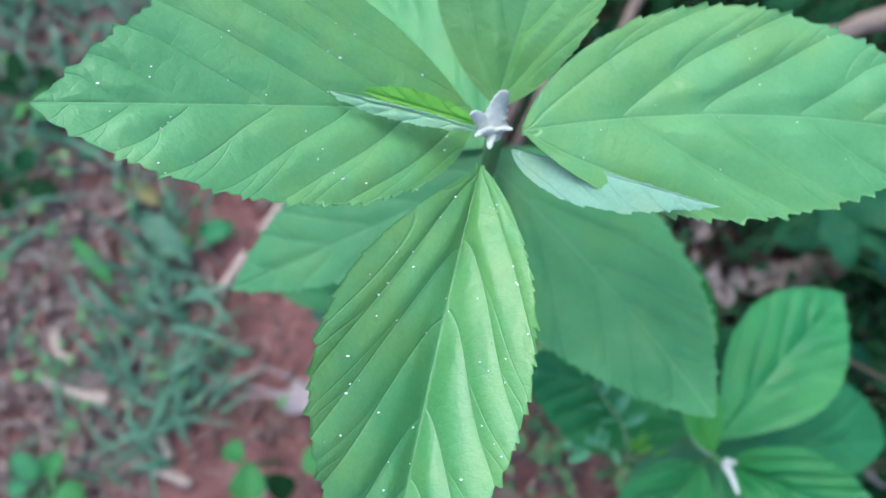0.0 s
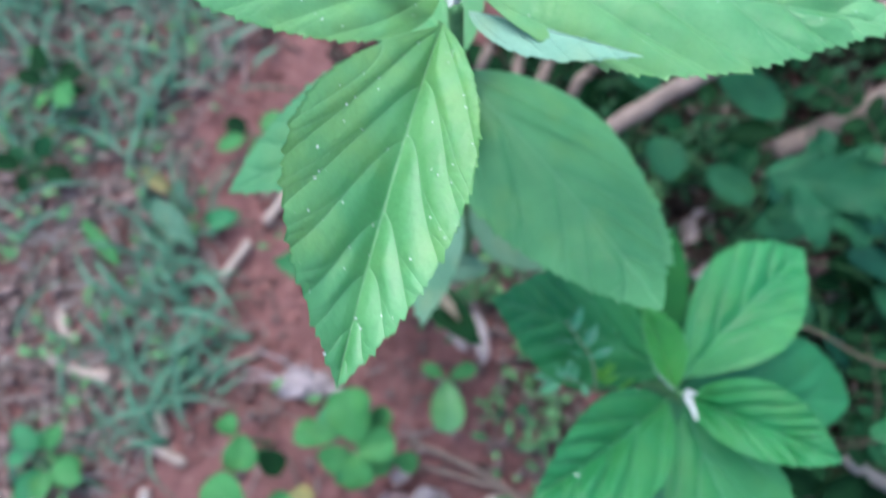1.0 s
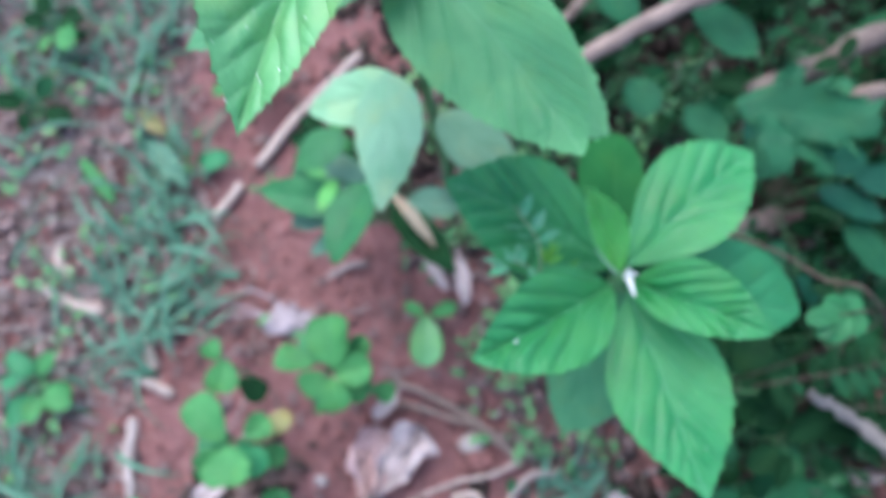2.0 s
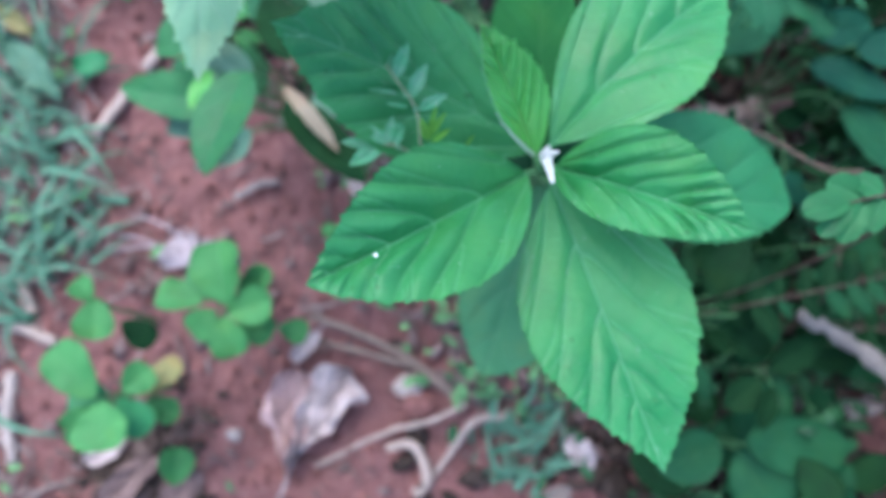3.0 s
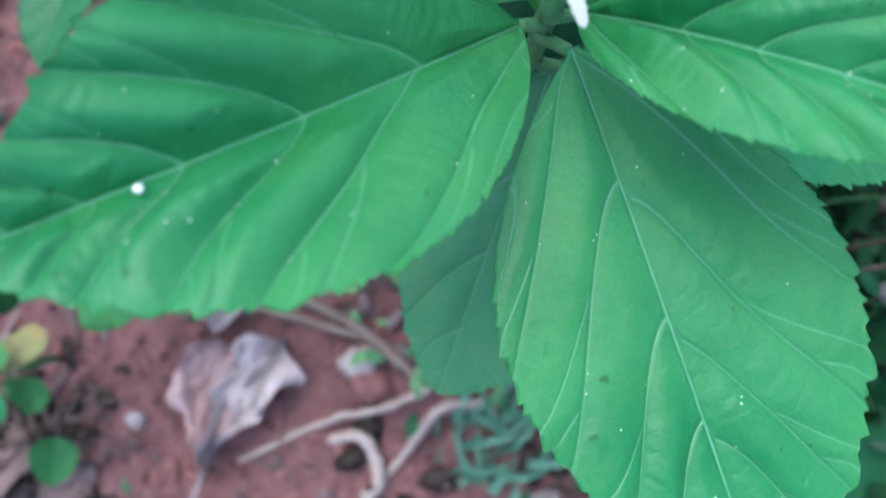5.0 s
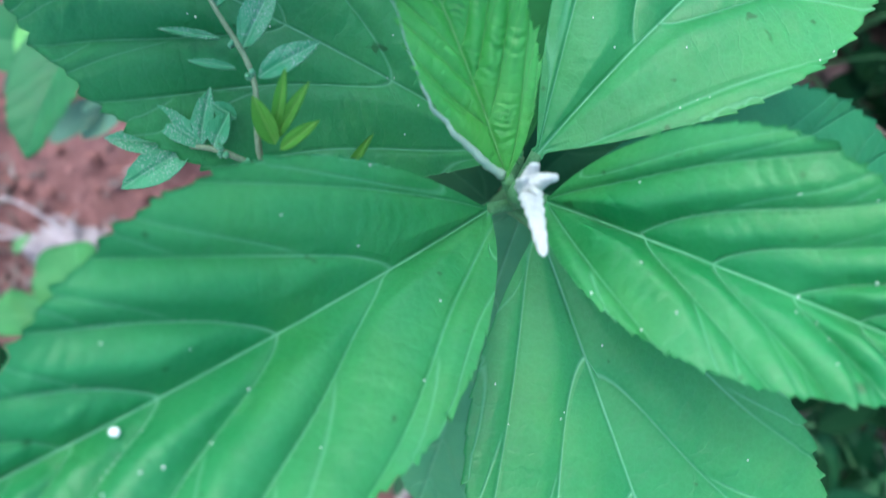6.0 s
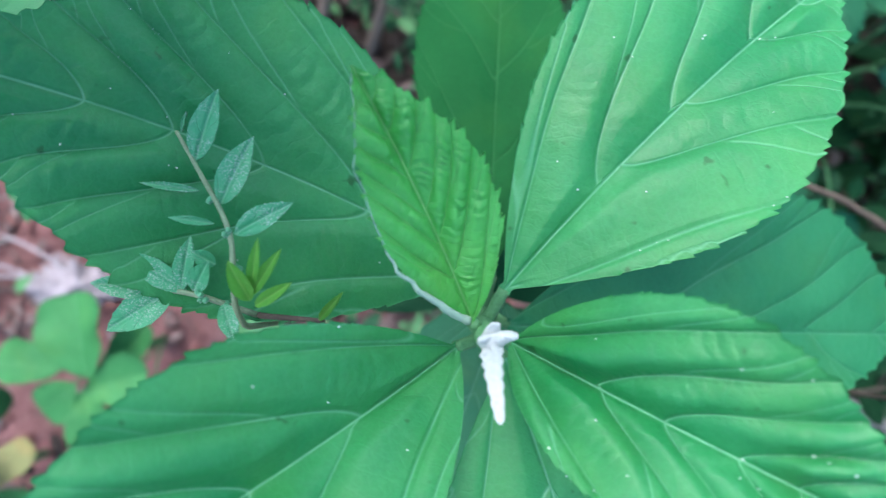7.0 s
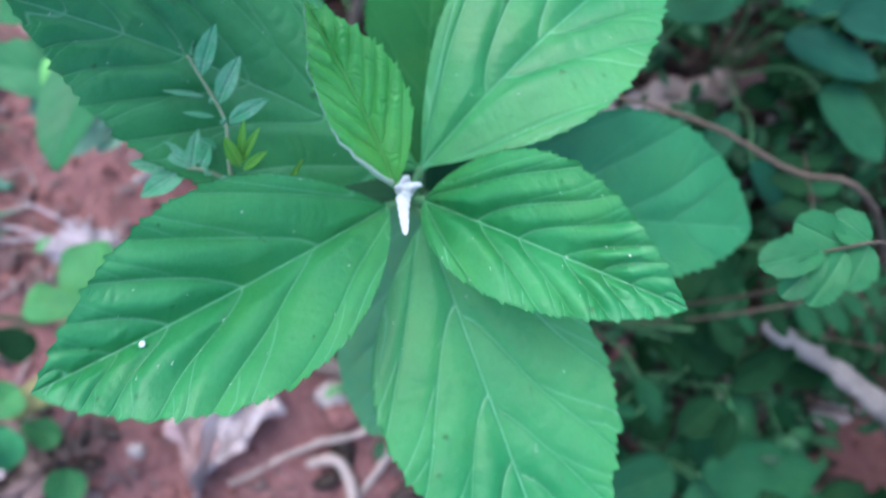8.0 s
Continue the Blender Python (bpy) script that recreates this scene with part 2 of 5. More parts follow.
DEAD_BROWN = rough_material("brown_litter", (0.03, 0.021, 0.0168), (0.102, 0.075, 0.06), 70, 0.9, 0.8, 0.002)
# Rotting leaves; the brown is lowered further to carry the undergrowth's shade.
HUMUS_SHADED = rough_material("rotting_leaves_shaded", (0.016, 0.0115, 0.009), (0.075, 0.056, 0.045), 60, 0.9, 0.8, 0.002, fleck=(0.13, 0.1, 0.08), amount=0.5)
# Darker counterpart of the verge leaves, with undergrowth shade in the green.
SMALL_LEAF_SHADED = rough_material("small_leaves_shaded", (0.004, 0.03, 0.011), (0.024, 0.105, 0.038), 60, 0.6, 0.3, 0.0006)
VERGE_LEAF = rough_material("verge_leaves", (0.025, 0.1, 0.04), (0.13, 0.3, 0.11), 60, 0.6, 0.3, 0.0006)
LITTER = rough_material("pinkish_litter", (0.08, 0.05, 0.045), (0.3, 0.225, 0.21), 70, 0.9, 0.7, 0.002)
FLUFF = rough_material("white_fibre", (0.27, 0.232, 0.24), (0.465, 0.42, 0.435), 120, 0.9, 0.7, 0.001)
STONE = rough_material("pale_stone", (0.27, 0.232, 0.21), (0.39, 0.345, 0.315), 80, 0.8, 0.5, 0.001)


def drop_material():
    n = Nodes("white_speck")
    n.put(n.bsdf.inputs["Base Color"], n.mix(n.noise(700), (0.7, 0.8, 0.75), (0.92, 0.95, 0.93)))
    n.bsdf.inputs["Roughness"].default_value = 0.25
    n.bsdf.inputs["Coat Weight"].default_value = 0.6
    return n.mat


SPECK = drop_material()


def dew_material():
    n = Nodes("dew")
    n.put(n.bsdf.inputs["Base Color"], n.mix(n.noise(300), (0.75, 0.9, 0.8), (0.95, 1, 0.97)))
    n.bsdf.inputs["Roughness"].default_value = 0.04
    n.bsdf.inputs["Transmission Weight"].default_value = 0.25
    n.bsdf.inputs["IOR"].default_value = 1.33
    return n.mat


DEW = dew_material()


# ---- mesh helpers ----
def mesh_of(name, verts, faces, mats, smooth=True, uvs=None, which=None, more=None):
    me = bpy.data.meshes.new(name)
    me.from_pydata([tuple(v) for v in verts], [], faces)
    for m in mats:
        me.materials.append(m)
    if smooth:
        me.polygons.foreach_set("use_smooth", [True] * len(me.polygons))
    if which is not None:
        me.polygons.foreach_set("material_index", which)
    if uvs is not None:
        layer = me.uv_layers.new(name="veins")
        index = np.empty(len(me.loops), dtype=np.int32)
        me.loops.foreach_get("vertex_index", index)
        layer.data.foreach_set("uv", np.asarray(uvs, dtype=np.float32)[index].ravel())
        if more is not None:
            layer = me.uv_layers.new(name="rungs")
            layer.data.foreach_set("uv", np.asarray(more, dtype=np.float32)[index].ravel())
    me.update()
    return me


def part(name, me, parent, label=""):
    ob = new(name, me)
    ob.parent = parent
    return tagged(ob, label)


def plant(name, x, y, label, category, group="", z=0.0):
    ob = new(name)
    ob.location = (x, y, z)
    ob.empty_display_size = 0.02
    return tagged(ob, label, category, group)


def leaf_mesh(origin, base, tip, wl, wr, roll=0.0, fold=0.0, bend=0.0, a=0.7, b=0.9, teeth=0, veins=6, pleat=0.0,
              curl=0.0, tooth=1.0, mats=(), seed=0, wave=0.0, cols=10, quilt=0.0, cell=0.0045, calm=1.0, swing=0.0, marks=None):
    """A leaf blade between base and tip: two skins, a toothed edge, a swung and folded midrib and swellings between the side veins.
    a, b: fullness towards base and tip, one number or (left, right); marks: where the side veins leave the midrib, (left, right)."""
    rng = np.random.default_rng(seed)
    base, tip, origin = (np.array(v, float) for v in (base, tip, origin))
    ahead = tip - base
    length = np.linalg.norm(ahead)
    ahead = ahead / length
    up = np.array([0, 0, 1.0]) - ahead[2] * ahead
    up /= np.linalg.norm(up)
    side = np.cross(up, ahead)
    r = radians(roll)
    up = up * math.cos(r) - side * math.sin(r)
    side = np.cross(up, ahead)
    rows = teeth * 6 if teeth else 13
    s = np.linspace(0, 1, rows + 1)
    half = np.concatenate([np.linspace(0, 0.9, cols)[1:], [0.94, 0.97, 1.0]]) if teeth else np.array([0.12, 0.4, 0.7, 1.0])
    v = np.concatenate([-half[::-1], [0.0], half])
    S, V = np.meshgrid(s, v, indexing="ij")
    left = V > 0

    def outline(a, b):
        m = a / (a + b)
        return S**a * (1 - S) ** b / (m**a * (1 - m) ** b)

    al, ar = a if isinstance(a, tuple) else (a, a)
    bl, br = b if isinstance(b, tuple) else (b, b)
    shape = np.where(left, outline(al, bl), outline(ar, br))
    shape = np.maximum(shape, np.interp(S, [0, 0.02, 1], [0.05, 0.03, 0.004]))
    reach = np.where(left, wl, wr) * shape
    A = np.abs(V)
    fr = radians(fold)
    slide = np.zeros_like(S)
    if teeth:
        ph = S * teeth + np.where(left, 0.0, 0.37) + 0.3 * np.sin(S * 37 + 3 * seed) + 0.2 * np.sin(S * 83 + seed)
        saw = ph % 1.0
        saw = np.where(saw < 0.72, saw / 0.72, (1 - saw) / 0.28)
        saw = saw * (0.8 + 0.45 * np.sin(np.floor(ph) * 2.3 + np.where(left, 0, 1.9) + seed))
        size = length / teeth * 0.5 * tooth * np.clip(np.minimum(S * 9 - 0.7, (1 - S) * 14), 0, 1)
        reach = reach + np.where(A > 0.9, (A - 0.9) / 0.1, 0) * (saw - 0.5) * size
        slide = np.where(A > 0.9, (A - 0.9) / 0.1, 0) * saw * size * 0.8
    c = reach * A / length
    q = S - 1.9 * c + 0.036 * (1 - np.exp(-c / 0.024)) + (0.0 if marks else 0.012 * np.where(left, 1, -1))

    def counted(starts):
        starts = np.asarray(starts, float)
        starts = np.concatenate([[starts[0] - 1.1, starts[0] - 0.5, starts[0] - 0.22], starts, [1.4]])
        return np.interp(q, starts, np.arange(len(starts)) - 3.0)

    if marks:
        phase = np.where(left, counted(marks[0]), counted(marks[1]))
    else:
        starts = 1.02 - 1.0 * np.linspace(1, 0, veins) ** 1.35
        starts[1:-1] += rng.uniform(-0.028, 0.028, veins - 2)
        phase = counted(starts)
    phase = phase + 0.06 * np.sin(5 * V + seed) * np.clip(A * 4, 0, 1) + 0.04 * np.sin(13 * S + 3 * V + 2 * seed)
    f = phase % 1.0
    ridge = np.where(f < 0.66, np.sin(0.5 * np.pi * np.minimum(f, 0.66) / 0.66) ** 0.8, np.cos(0.5 * np.pi * np.maximum(f - 0.66, 0) / 0.34).clip(0) ** 0.9)
    for start, gain in ((0.38, 0.5), (0.68, 0.3)):
        fork = 1 - gain * np.clip((A - start) / (1 - start), 0, 1) ** 0.8
        ridge = ridge - 0.28 * np.exp(-(((f - fork) / 0.07) ** 2)) * np.clip((A - start) * 6, 0, 1)
    cover = np.clip(A * 5, 0, 1) * np.clip(phase + 1.0, 0.0, 1) * np.clip((1 - S) * 5, 0, 1) * np.clip(S * 6, 0, 1) * (1 - 0.45 * A**3)
    lift = A * reach * math.sin(fr) + bend * length * 4 * S * (1 - S) - curl * reach * A**2
    lift = lift + pleat * ridge * cover * (0.8 + 0.35 * np.sin(2.1 * np.floor(phase) + 4 * A + seed))
    rungs = (S * length * 0.87 + A * reach * 0.5) / cell
    if quilt:
        band = np.floor(phase) + np.where(left, 0.0, 17.0)
        across = rungs * (1 + 0.2 * np.sin(band * 2.7)) + 0.45 * np.sin(rungs * 1.3 + band * 2.1) + band * 0.61 + 0.25 * np.sin(6 * f + band)
        dome = 1 - np.abs(2 * (across % 1.0) - 1) ** 2.5
        lift = lift + quilt * np.where(left, calm, 1.0) * (0.75 + 0.6 * np.sin(rungs * 0.8 + band * 1.3)) * np.sin(np.pi * f) ** 0.8 * (2 * dome - 1.3) * np.clip(A * 8, 0, 1) * (1 - A**4)
    if wave:
        k = rng.uniform(0, 6.28, 4)
        lift = lift + wave * length * A**2 * (np.sin(9 * S + k[0] + np.where(left, 2.0, 0)) + 0.6 * np.sin(17 * S + k[1] + np.where(left, 1.0, 0)))
    sway = swing * length * 4 * S * (1 - S)
    P = base + (S * length + slide)[..., None] * ahead + (V * reach * math.cos(fr) + sway)[..., None] * side + lift[..., None] * up - origin
    nr, nc = S.shape
    thick = 0.00035
    rib = np.exp(-((A * reach / 0.0011) ** 2)) * 0.0007 * np.clip((1 - S) * 3, 0, 1)
    top = P.reshape(-1, 3)
    low = (P - (thick + rib)[..., None] * up).reshape(-1, 3)
    n = nr * nc
    idx = np.arange(n).reshape(nr, nc)
    quad = np.stack([idx[:-1, :-1], idx[:-1, 1:], idx[1:, 1:], idx[1:, :-1]], -1).reshape(-1, 4)
    faces = [tuple(f) for f in quad[:, ::-1].tolist()] + [tuple(f) for f in (quad + n).tolist()]
    rim = np.concatenate([idx[:, 0], idx[-1, 1:], idx[-2::-1, -1], idx[0, -2:0:-1]])
    nxt = np.roll(rim, -1)
    faces += [(int(i), int(j), int(j) + n, int(i) + n) for i, j in zip(rim, nxt)]
    which = [0] * len(quad) + [1] * len(quad) + [0] * len(rim)
    beside = A * reach * 1000 / 6.0
    uv = np.stack([phase.ravel(), beside.ravel()], -1)
    weave = np.stack([rungs.ravel(), A.ravel()], -1)
    return mesh_of("leaf", np.vstack([top, low]), faces, mats, True, np.vstack([uv, uv]), which, np.vstack([weave, weave]))


def leaf(parent, mat, base, tip, wl, wr, name="leaf", label="", under=None, **more):
    more.setdefault("seed", int(abs(base[0] * 7919 + tip[1] * 104729) * 1000) % 9973)
    me = leaf_mesh(parent.location, base, tip, wl, wr, mats=(mat, under or mat), **more)
    return part(name, me, parent, label)


def tube_arrays(points, radii, sides=8, rough=0.0, rng=None):
    pts = [Vector(p) for p in points]
    verts, faces = [], []
    for i, p in enumerate(pts):
        d = (pts[min(i + 1, len(pts) - 1)] - pts[max(i - 1, 0)]).normalized()
        x = d.orthogonal().normalized() if i == 0 else (x - d * x.dot(d)).normalized()
        y = d.cross(x)
        for k in range(sides):
            t = 2 * math.pi * k / sides
            r = radii[i] * (1 + (rng.uniform(-rough, rough) if rng else 0))
            verts.append(p + (x * math.cos(t) + y * math.sin(t)) * r)
    for i in range(len(pts) - 1):
        for k in range(sides):
            j = (k + 1) % sides
            faces.append((i * sides + k, i * sides + j, (i + 1) * sides + j, (i + 1) * sides + k))
    faces.append(tuple(range(sides))[::-1])
    faces.append(tuple(range((len(pts) - 1) * sides, len(pts) * sides)))
    return verts, faces


def curve_points(points, steps=6, jitter=0.0, rng=None):
    """A smooth line through the points."""
    pts = [Vector(p) for p in points]
    pts = [pts[0] * 2 - pts[1]] + pts + [pts[-1] * 2 - pts[-2]]
    out = []
    for i in range(1, len(pts) - 2):
        p0, p1, p2, p3 = pts[i - 1 : i + 3]
        for k in range(steps):
            t = k / steps
            out.append(0.5 * (2 * p1 + (p2 - p0) * t + (2 * p0 - 5 * p1 + 4 * p2 - p3) * t * t + (3 * p1 - p0 - 3 * p2 + p3) * t**3))
    out.append(pts[-2])
    if rng and jitter:
        out = [p + Vector(rng.uniform(-jitter, jitter, 3)) for p in out]
    return out


def stem(parent, points, r0, r1, mat, name="stem", label="", sides=8, rough=0.06, seed=1, jitter=0.0, steps=6):
    rng = np.random.default_rng(seed)
    pts = curve_points(points, steps, jitter, rng)
    radii = [r0 + (r1 - r0) * i / (len(pts) - 1) for i in range(len(pts))]
    verts, faces = tube_arrays([p - parent.location for p in pts], radii, sides, rough, rng)
    return part(name, mesh_of(name, verts, faces, [mat]), parent, label)


def stick(points, r0, r1, mat, label, name="stick", category="stick", seed=1, group="", jitter=0.0008, rough=0.1, sides=9, knob=0.07):
    """A loose stick, one mesh."""
    rng = np.random.default_rng(seed)
    pts = curve_points(points, 7, jitter, rng)
    mid = Vector(points[0])
    radii = [(r0 + (r1 - r0) * i / (len(pts) - 1)) * (1 + knob * math.sin(i * 1.9 + seed)) for i in range(len(pts))]
    verts, faces = tube_arrays([p - mid for p in pts], radii, sides, rough, rng)
    ob = new(name, mesh_of(name, verts, faces, [mat]))
    ob.location = mid
    return tagged(ob, label, category, group)


def blob_mesh(name, centre, size, mat, seed=0, rough=0.2, detail=3, freq=1.0):
    bm = bmesh.new()
    bmesh.ops.create_icosphere(bm, subdivisions=detail, radius=1.0)
    shift = Vector((seed * 3.1, seed * 1.7, seed * 0.9))
    for v in bm.verts:
        k = 1 + rough * noise.noise(v.co * 1.3 * freq + shift) + 0.4 * rough * noise.noise(v.co * 4 * freq + shift)
        v.co = Vector((v.co.x * size[0], v.co.y * size[1], v.co.z * size[2])) * k + Vector(centre)
    me = bpy.data.meshes.new(name)
    bm.to_mesh(me)
    bm.free()
    me.polygons.foreach_set("use_smooth", [True] * len(me.polygons))
    me.materials.append(mat)
    return me


# ---- ground ----
def height(x, y):
    p = Vector((x, y, 0.0))
    h = 0.010 * noise.noise(p * 5.0) + 0.006 * noise.noise(p * 14.0) + 0.0030 * noise.noise(p * 38.0)
    crack = noise.noise(p * 9.0 + Vector((7.0, 2.0, 1.0)))
    h -= 0.006 * max(0.0, 1 - abs(crack) * 9) * max(0.0, noise.noise(p * 4.0 + Vector((3.0, 9.0, 0))) + 0.3)
    return h


def stretch(lo, hi, step, far):
    """Places along an axis: even from lo to hi, then wider and wider out to far."""
    inner = list(np.arange(lo, hi + step / 2, step))
    out, d, right, left = step, step, [], []
    while out < far:
        d *= 1.35
        out += d
        right.append(inner[-1] + out)
        left.append(inner[0] - out)
    return left[::-1] + inner + right


def build_ground():
    xs, ys = stretch(-0.72, 0.78, 0.0055, 60.0), stretch(-0.36, 0.8, 0.0055, 60.0)
    verts = []
    for y in ys:
        for x in xs:
            near = abs(x) < 1.4 and abs(y) < 1.4
            fine = 0.0016 * noise.noise(Vector((x * 120, y * 120, 0))) + 0.0028 * noise.noise(Vector((x * 65, y * 65, 4))) if near else 0
            verts.append((x, y, height(x, y) + fine))
    nx = len(xs)
    faces = [(j * nx + i, j * nx + i + 1, (j + 1) * nx + i + 1, (j + 1) * nx + i) for j in range(len(ys) - 1) for i in range(nx - 1)]
    tagged(new("ground", mesh_of("ground", verts, faces, [SOIL])), "uneven bare red clay soil with small cracks", "ground", kind="structure")


build_ground()


DROPS = [blob_mesh("dew_drop", (0, 0, 0), (r, r, r * 0.7), SPECK if k % 2 else DEW, k, 0.1, 1) for k, r in enumerate((0.0002, 0.00013, 0.00026, 0.00016))]

# Flat pale drops in place of the highlight flecks on the tall leaves.
GLINT_DROPS = [blob_mesh("dew_drop", (0, 0, 0), (r, r * 0.7, r * 0.4), DEW, k, 0.3, 2) for k, r in enumerate((0.0003, 0.00022, 0.0004, 0.00028))]


def dew(blade, count, drops=None):
    """Tiny drops on the upper skin of a leaf, many of them along the side veins."""
    rng = random.Random(len(blade.data.vertices) + count)
    me = blade.data
    top = len(me.vertices) // 2
    phase = {}
    for loop, uv in zip(me.loops, me.uv_layers["veins"].data):
        phase[loop.vertex_index] = uv.uv[0]
    places = range(int(top * 0.1), int(top * 0.95))
    along = [k for k in places if abs((phase[k] + 0.5) % 1 - 0.5) < 0.05 and phase[k] > -0.3]
    for i in range(count):
        k = rng.choice(along) if i % 2 else rng.choice(places)
        ob = new("dew_drop", rng.choice(drops or DROPS))
        ob.parent = blade
        ob.location = me.vertices[k].co + Vector((rng.uniform(-0.0004, 0.0004), rng.uniform(-0.0004, 0.0004), 0.0002))


# ---- the tall plant ----
def tall_plant():
    p = plant("tall_leafy_plant", 0.075, 0.215, "tall green plant with large toothed leaves and silvery bud", "plant")
    stem(p, [(0.075, 0.215, -0.01), (0.07, 0.205, 0.25), (0.062, 0.18, 0.5), (0.06, 0.164, 0.70)], 0.0045, 0.0026, STEM, seed=3)
    big = dict(teeth=34, tooth=0.8, cols=28, veins=8, pleat=0.0019, quilt=0.00005, under=LEAF_PALE)
    spread = leaf(p, LEAF_TALL, (0.0538, 0.1747, 0.6925), (-0.0384, 0.1508, 0.7524), 0.0267, 0.0354, roll=-2.0, fold=6, bend=0.0198, a=(0.617, 1.054), b=(0.8135, 1.169), swing=0.0037, **{**big, "pleat": 0.0012})
    broad = leaf(p, LEAF_TALL, (0.0665, 0.1615, 0.7162), (0.2067, 0.1692, 0.6956), 0.0314, 0.0296, roll=1.55, fold=0.3, bend=-0.0293, a=(0.69, 0.92), b=(0.9755, 1.3336), swing=0.0578, **big)
    drooping = leaf(p, LEAF_TALL, (0.0566, 0.1546, 0.7071), (0.0374, 0.0415, 0.7151), 0.0267, 0.0357, roll=-7.9, fold=37.3, bend=0.0206, a=(0.898, 1.182), b=(0.97, 1.2245), swing=-0.0102,
         label="drooping pale green leaf with a glossy toothed blade", **big)
    leaf(p, LEAF_SOFT, (0.0588, 0.1886, 0.6022), (0.1533, 0.0886, 0.6006), 0.0456, 0.0373, roll=-5.1, fold=-20.2, bend=0.0229, a=(0.6264, 0.5668), b=(0.8193, 0.8895), swing=0.018, **{**big, "pleat": 0.002, "veins": 7})
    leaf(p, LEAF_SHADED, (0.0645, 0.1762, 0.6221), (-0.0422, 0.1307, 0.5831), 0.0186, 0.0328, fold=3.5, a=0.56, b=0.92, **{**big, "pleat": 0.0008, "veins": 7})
    leaf(p, LEAF_TALL, (0.0609, 0.1785, 0.6867), (0.0867, 0.262, 0.735), 0.031, 0.0235, roll=-14, fold=14, bend=0.02, a=0.75, b=0.9, **big)
    leaf(p, LEAF_SOFT, (0.06, 0.185, 0.625), (-0.005, 0.285, 0.6), 0.034, 0.034, fold=4, bend=0.03, **big)
    # These drops draw the glossy blades' white glints as small solid shapes.
    for blade in (spread, broad, drooping):
        dew(blade, 24)
    dew(drooping, 34, GLINT_DROPS)
    dew(spread, 14, GLINT_DROPS)
    # lower, older leaves on the stem
    low = dict(teeth=22, veins=6, pleat=0.0008)
    # Pale dusty leaves; their colour also makes up for light lost to leaves above.
    leaf(p, LEAF_GREY_LIT, (0.0428, 0.18, 0.4734), (0.047, 0.0906, 0.462), 0.0235, 0.0205, roll=-2.6, fold=-2, a=0.58, b=1.05, label="pale dusty lower leaf", **low)
    leaf(p, LEAF_GREY_LIT, (0.05, 0.178, 0.46), (-0.012, 0.158, 0.45), 0.021, 0.02, fold=5, a=0.6, b=0.9, label="pale dusty lower leaf", **low)
    leaf(p, LEAF_SOFT, (0.07, 0.18, 0.56), (0.172, 0.12, 0.55), 0.034, 0.034, fold=3, bend=0.02, **low)
    leaf(p, LEAF_WAN, (0.07, 0.185, 0.40), (0.135, 0.15, 0.38), 0.022, 0.022, fold=3, bend=0.03, label="pale dusty lower leaf", **low)
    # young growth round the bud
    young = dict(teeth=16, veins=7, pleat=0.0005, tooth=0.4)
    leaf(p, LEAF_FRESH, (0.0575, 0.165, 0.708), (0.026, 0.169, 0.719), 0.0012, 0.004, roll=-14, fold=12, a=0.9, b=0.7, name="young_leaf", under=LEAF_PALE, **young)
    leaf(p, LEAF_GREY_LIT, (0.0575, 0.1635, 0.7085), (0.018, 0.1675, 0.722), 0.003, 0.001, roll=-30, fold=10, a=0.9, b=0.7, name="young_leaf", label="greyish edge of a folded young leaf", **young)
    leaf(p, LEAF_PALE, (0.0645, 0.159, 0.708), (0.117, 0.1445, 0.714), 0.0008, 0.0095, roll=6, fold=4, a=0.7, b=1.15, name="young_leaf",
         label="young leaf showing its silvery underside", **young)
    woolly_bud(p, (0.0595, 0.163, 0.708), [((0.002, 0.008, 0.011), 0.0034, 0.5), ((-0.006, 0.003, 0.008), 0.0024, 0.6), ((-0.0045, -0.003, 0.007), 0.0022, 0.7), ((0.0045, -0.001, 0.007), 0.0018, 0.6), ((-0.001, -0.0055, 0.004), 0.0014, 0.7)], 5)
    return p


def woolly_bud(parent, at, fingers, seed):
    """A cluster of small folded silvery leaves at a shoot's tip: each a flat tongue with a crimped edge and a crease along it."""
    at = Vector(at)
    part("bud", blob_mesh("bud", at - parent.location, (0.0023, 0.0021, 0.0024), WOOL, seed, 0.35), parent, "white woolly shoot tip")
    for number, (way, r, flat) in enumerate(fingers):
        way = Vector(way)
        length = way.length
        steps, sides = 34, 16
        verts, faces = [], []
        d = way.normalized()
        x = (Vector((1, 0.35, 0)) - d * d.dot(Vector((1, 0.35, 0)))).normalized()
        y = d.cross(x)
        for i in range(steps + 1):
            t = i / steps
            rad = r * min(1.0, (t + 0.05) / 0.22) ** 0.5 * (1 - 0.66 * t) * math.sqrt(max(0.004, 1 - max(0.0, (t - 0.88) / 0.12) ** 2))
            bow = 0.1 * length * math.sin(math.pi * t)
            for k in range(sides):
                a = 2 * math.pi * k / sides
                crease = 1 - 0.5 * math.exp(-(((a - math.pi * 0.5) / 0.4) ** 2))
                crimp = 1 + 0.1 * abs(math.cos(a)) ** 3 * math.sin(i * 1.2 + number + (0.9 if math.cos(a) > 0 else 0)) + 0.03 * math.sin(i * 1.55 + 3 * a)
                verts.append(at - parent.location + way * t + y * bow + (x * math.cos(a) * 1.25 + y * math.sin(a) * flat) * rad * crease * crimp)
        for i in range(steps):
            for k in range(sides):
                j = (k + 1) % sides
                faces.append((i * sides + k, i * sides + j, (i + 1) * sides + j, (i + 1) * sides + k))
        faces.append(tuple(range(sides))[::-1])
        faces.append(tuple(range(steps * sides, (steps + 1) * sides)))
        part("bud_leaf", mesh_of("bud_leaf", verts, faces, [WOOL]), parent, "folded white woolly bud leaf")


tall_plant()


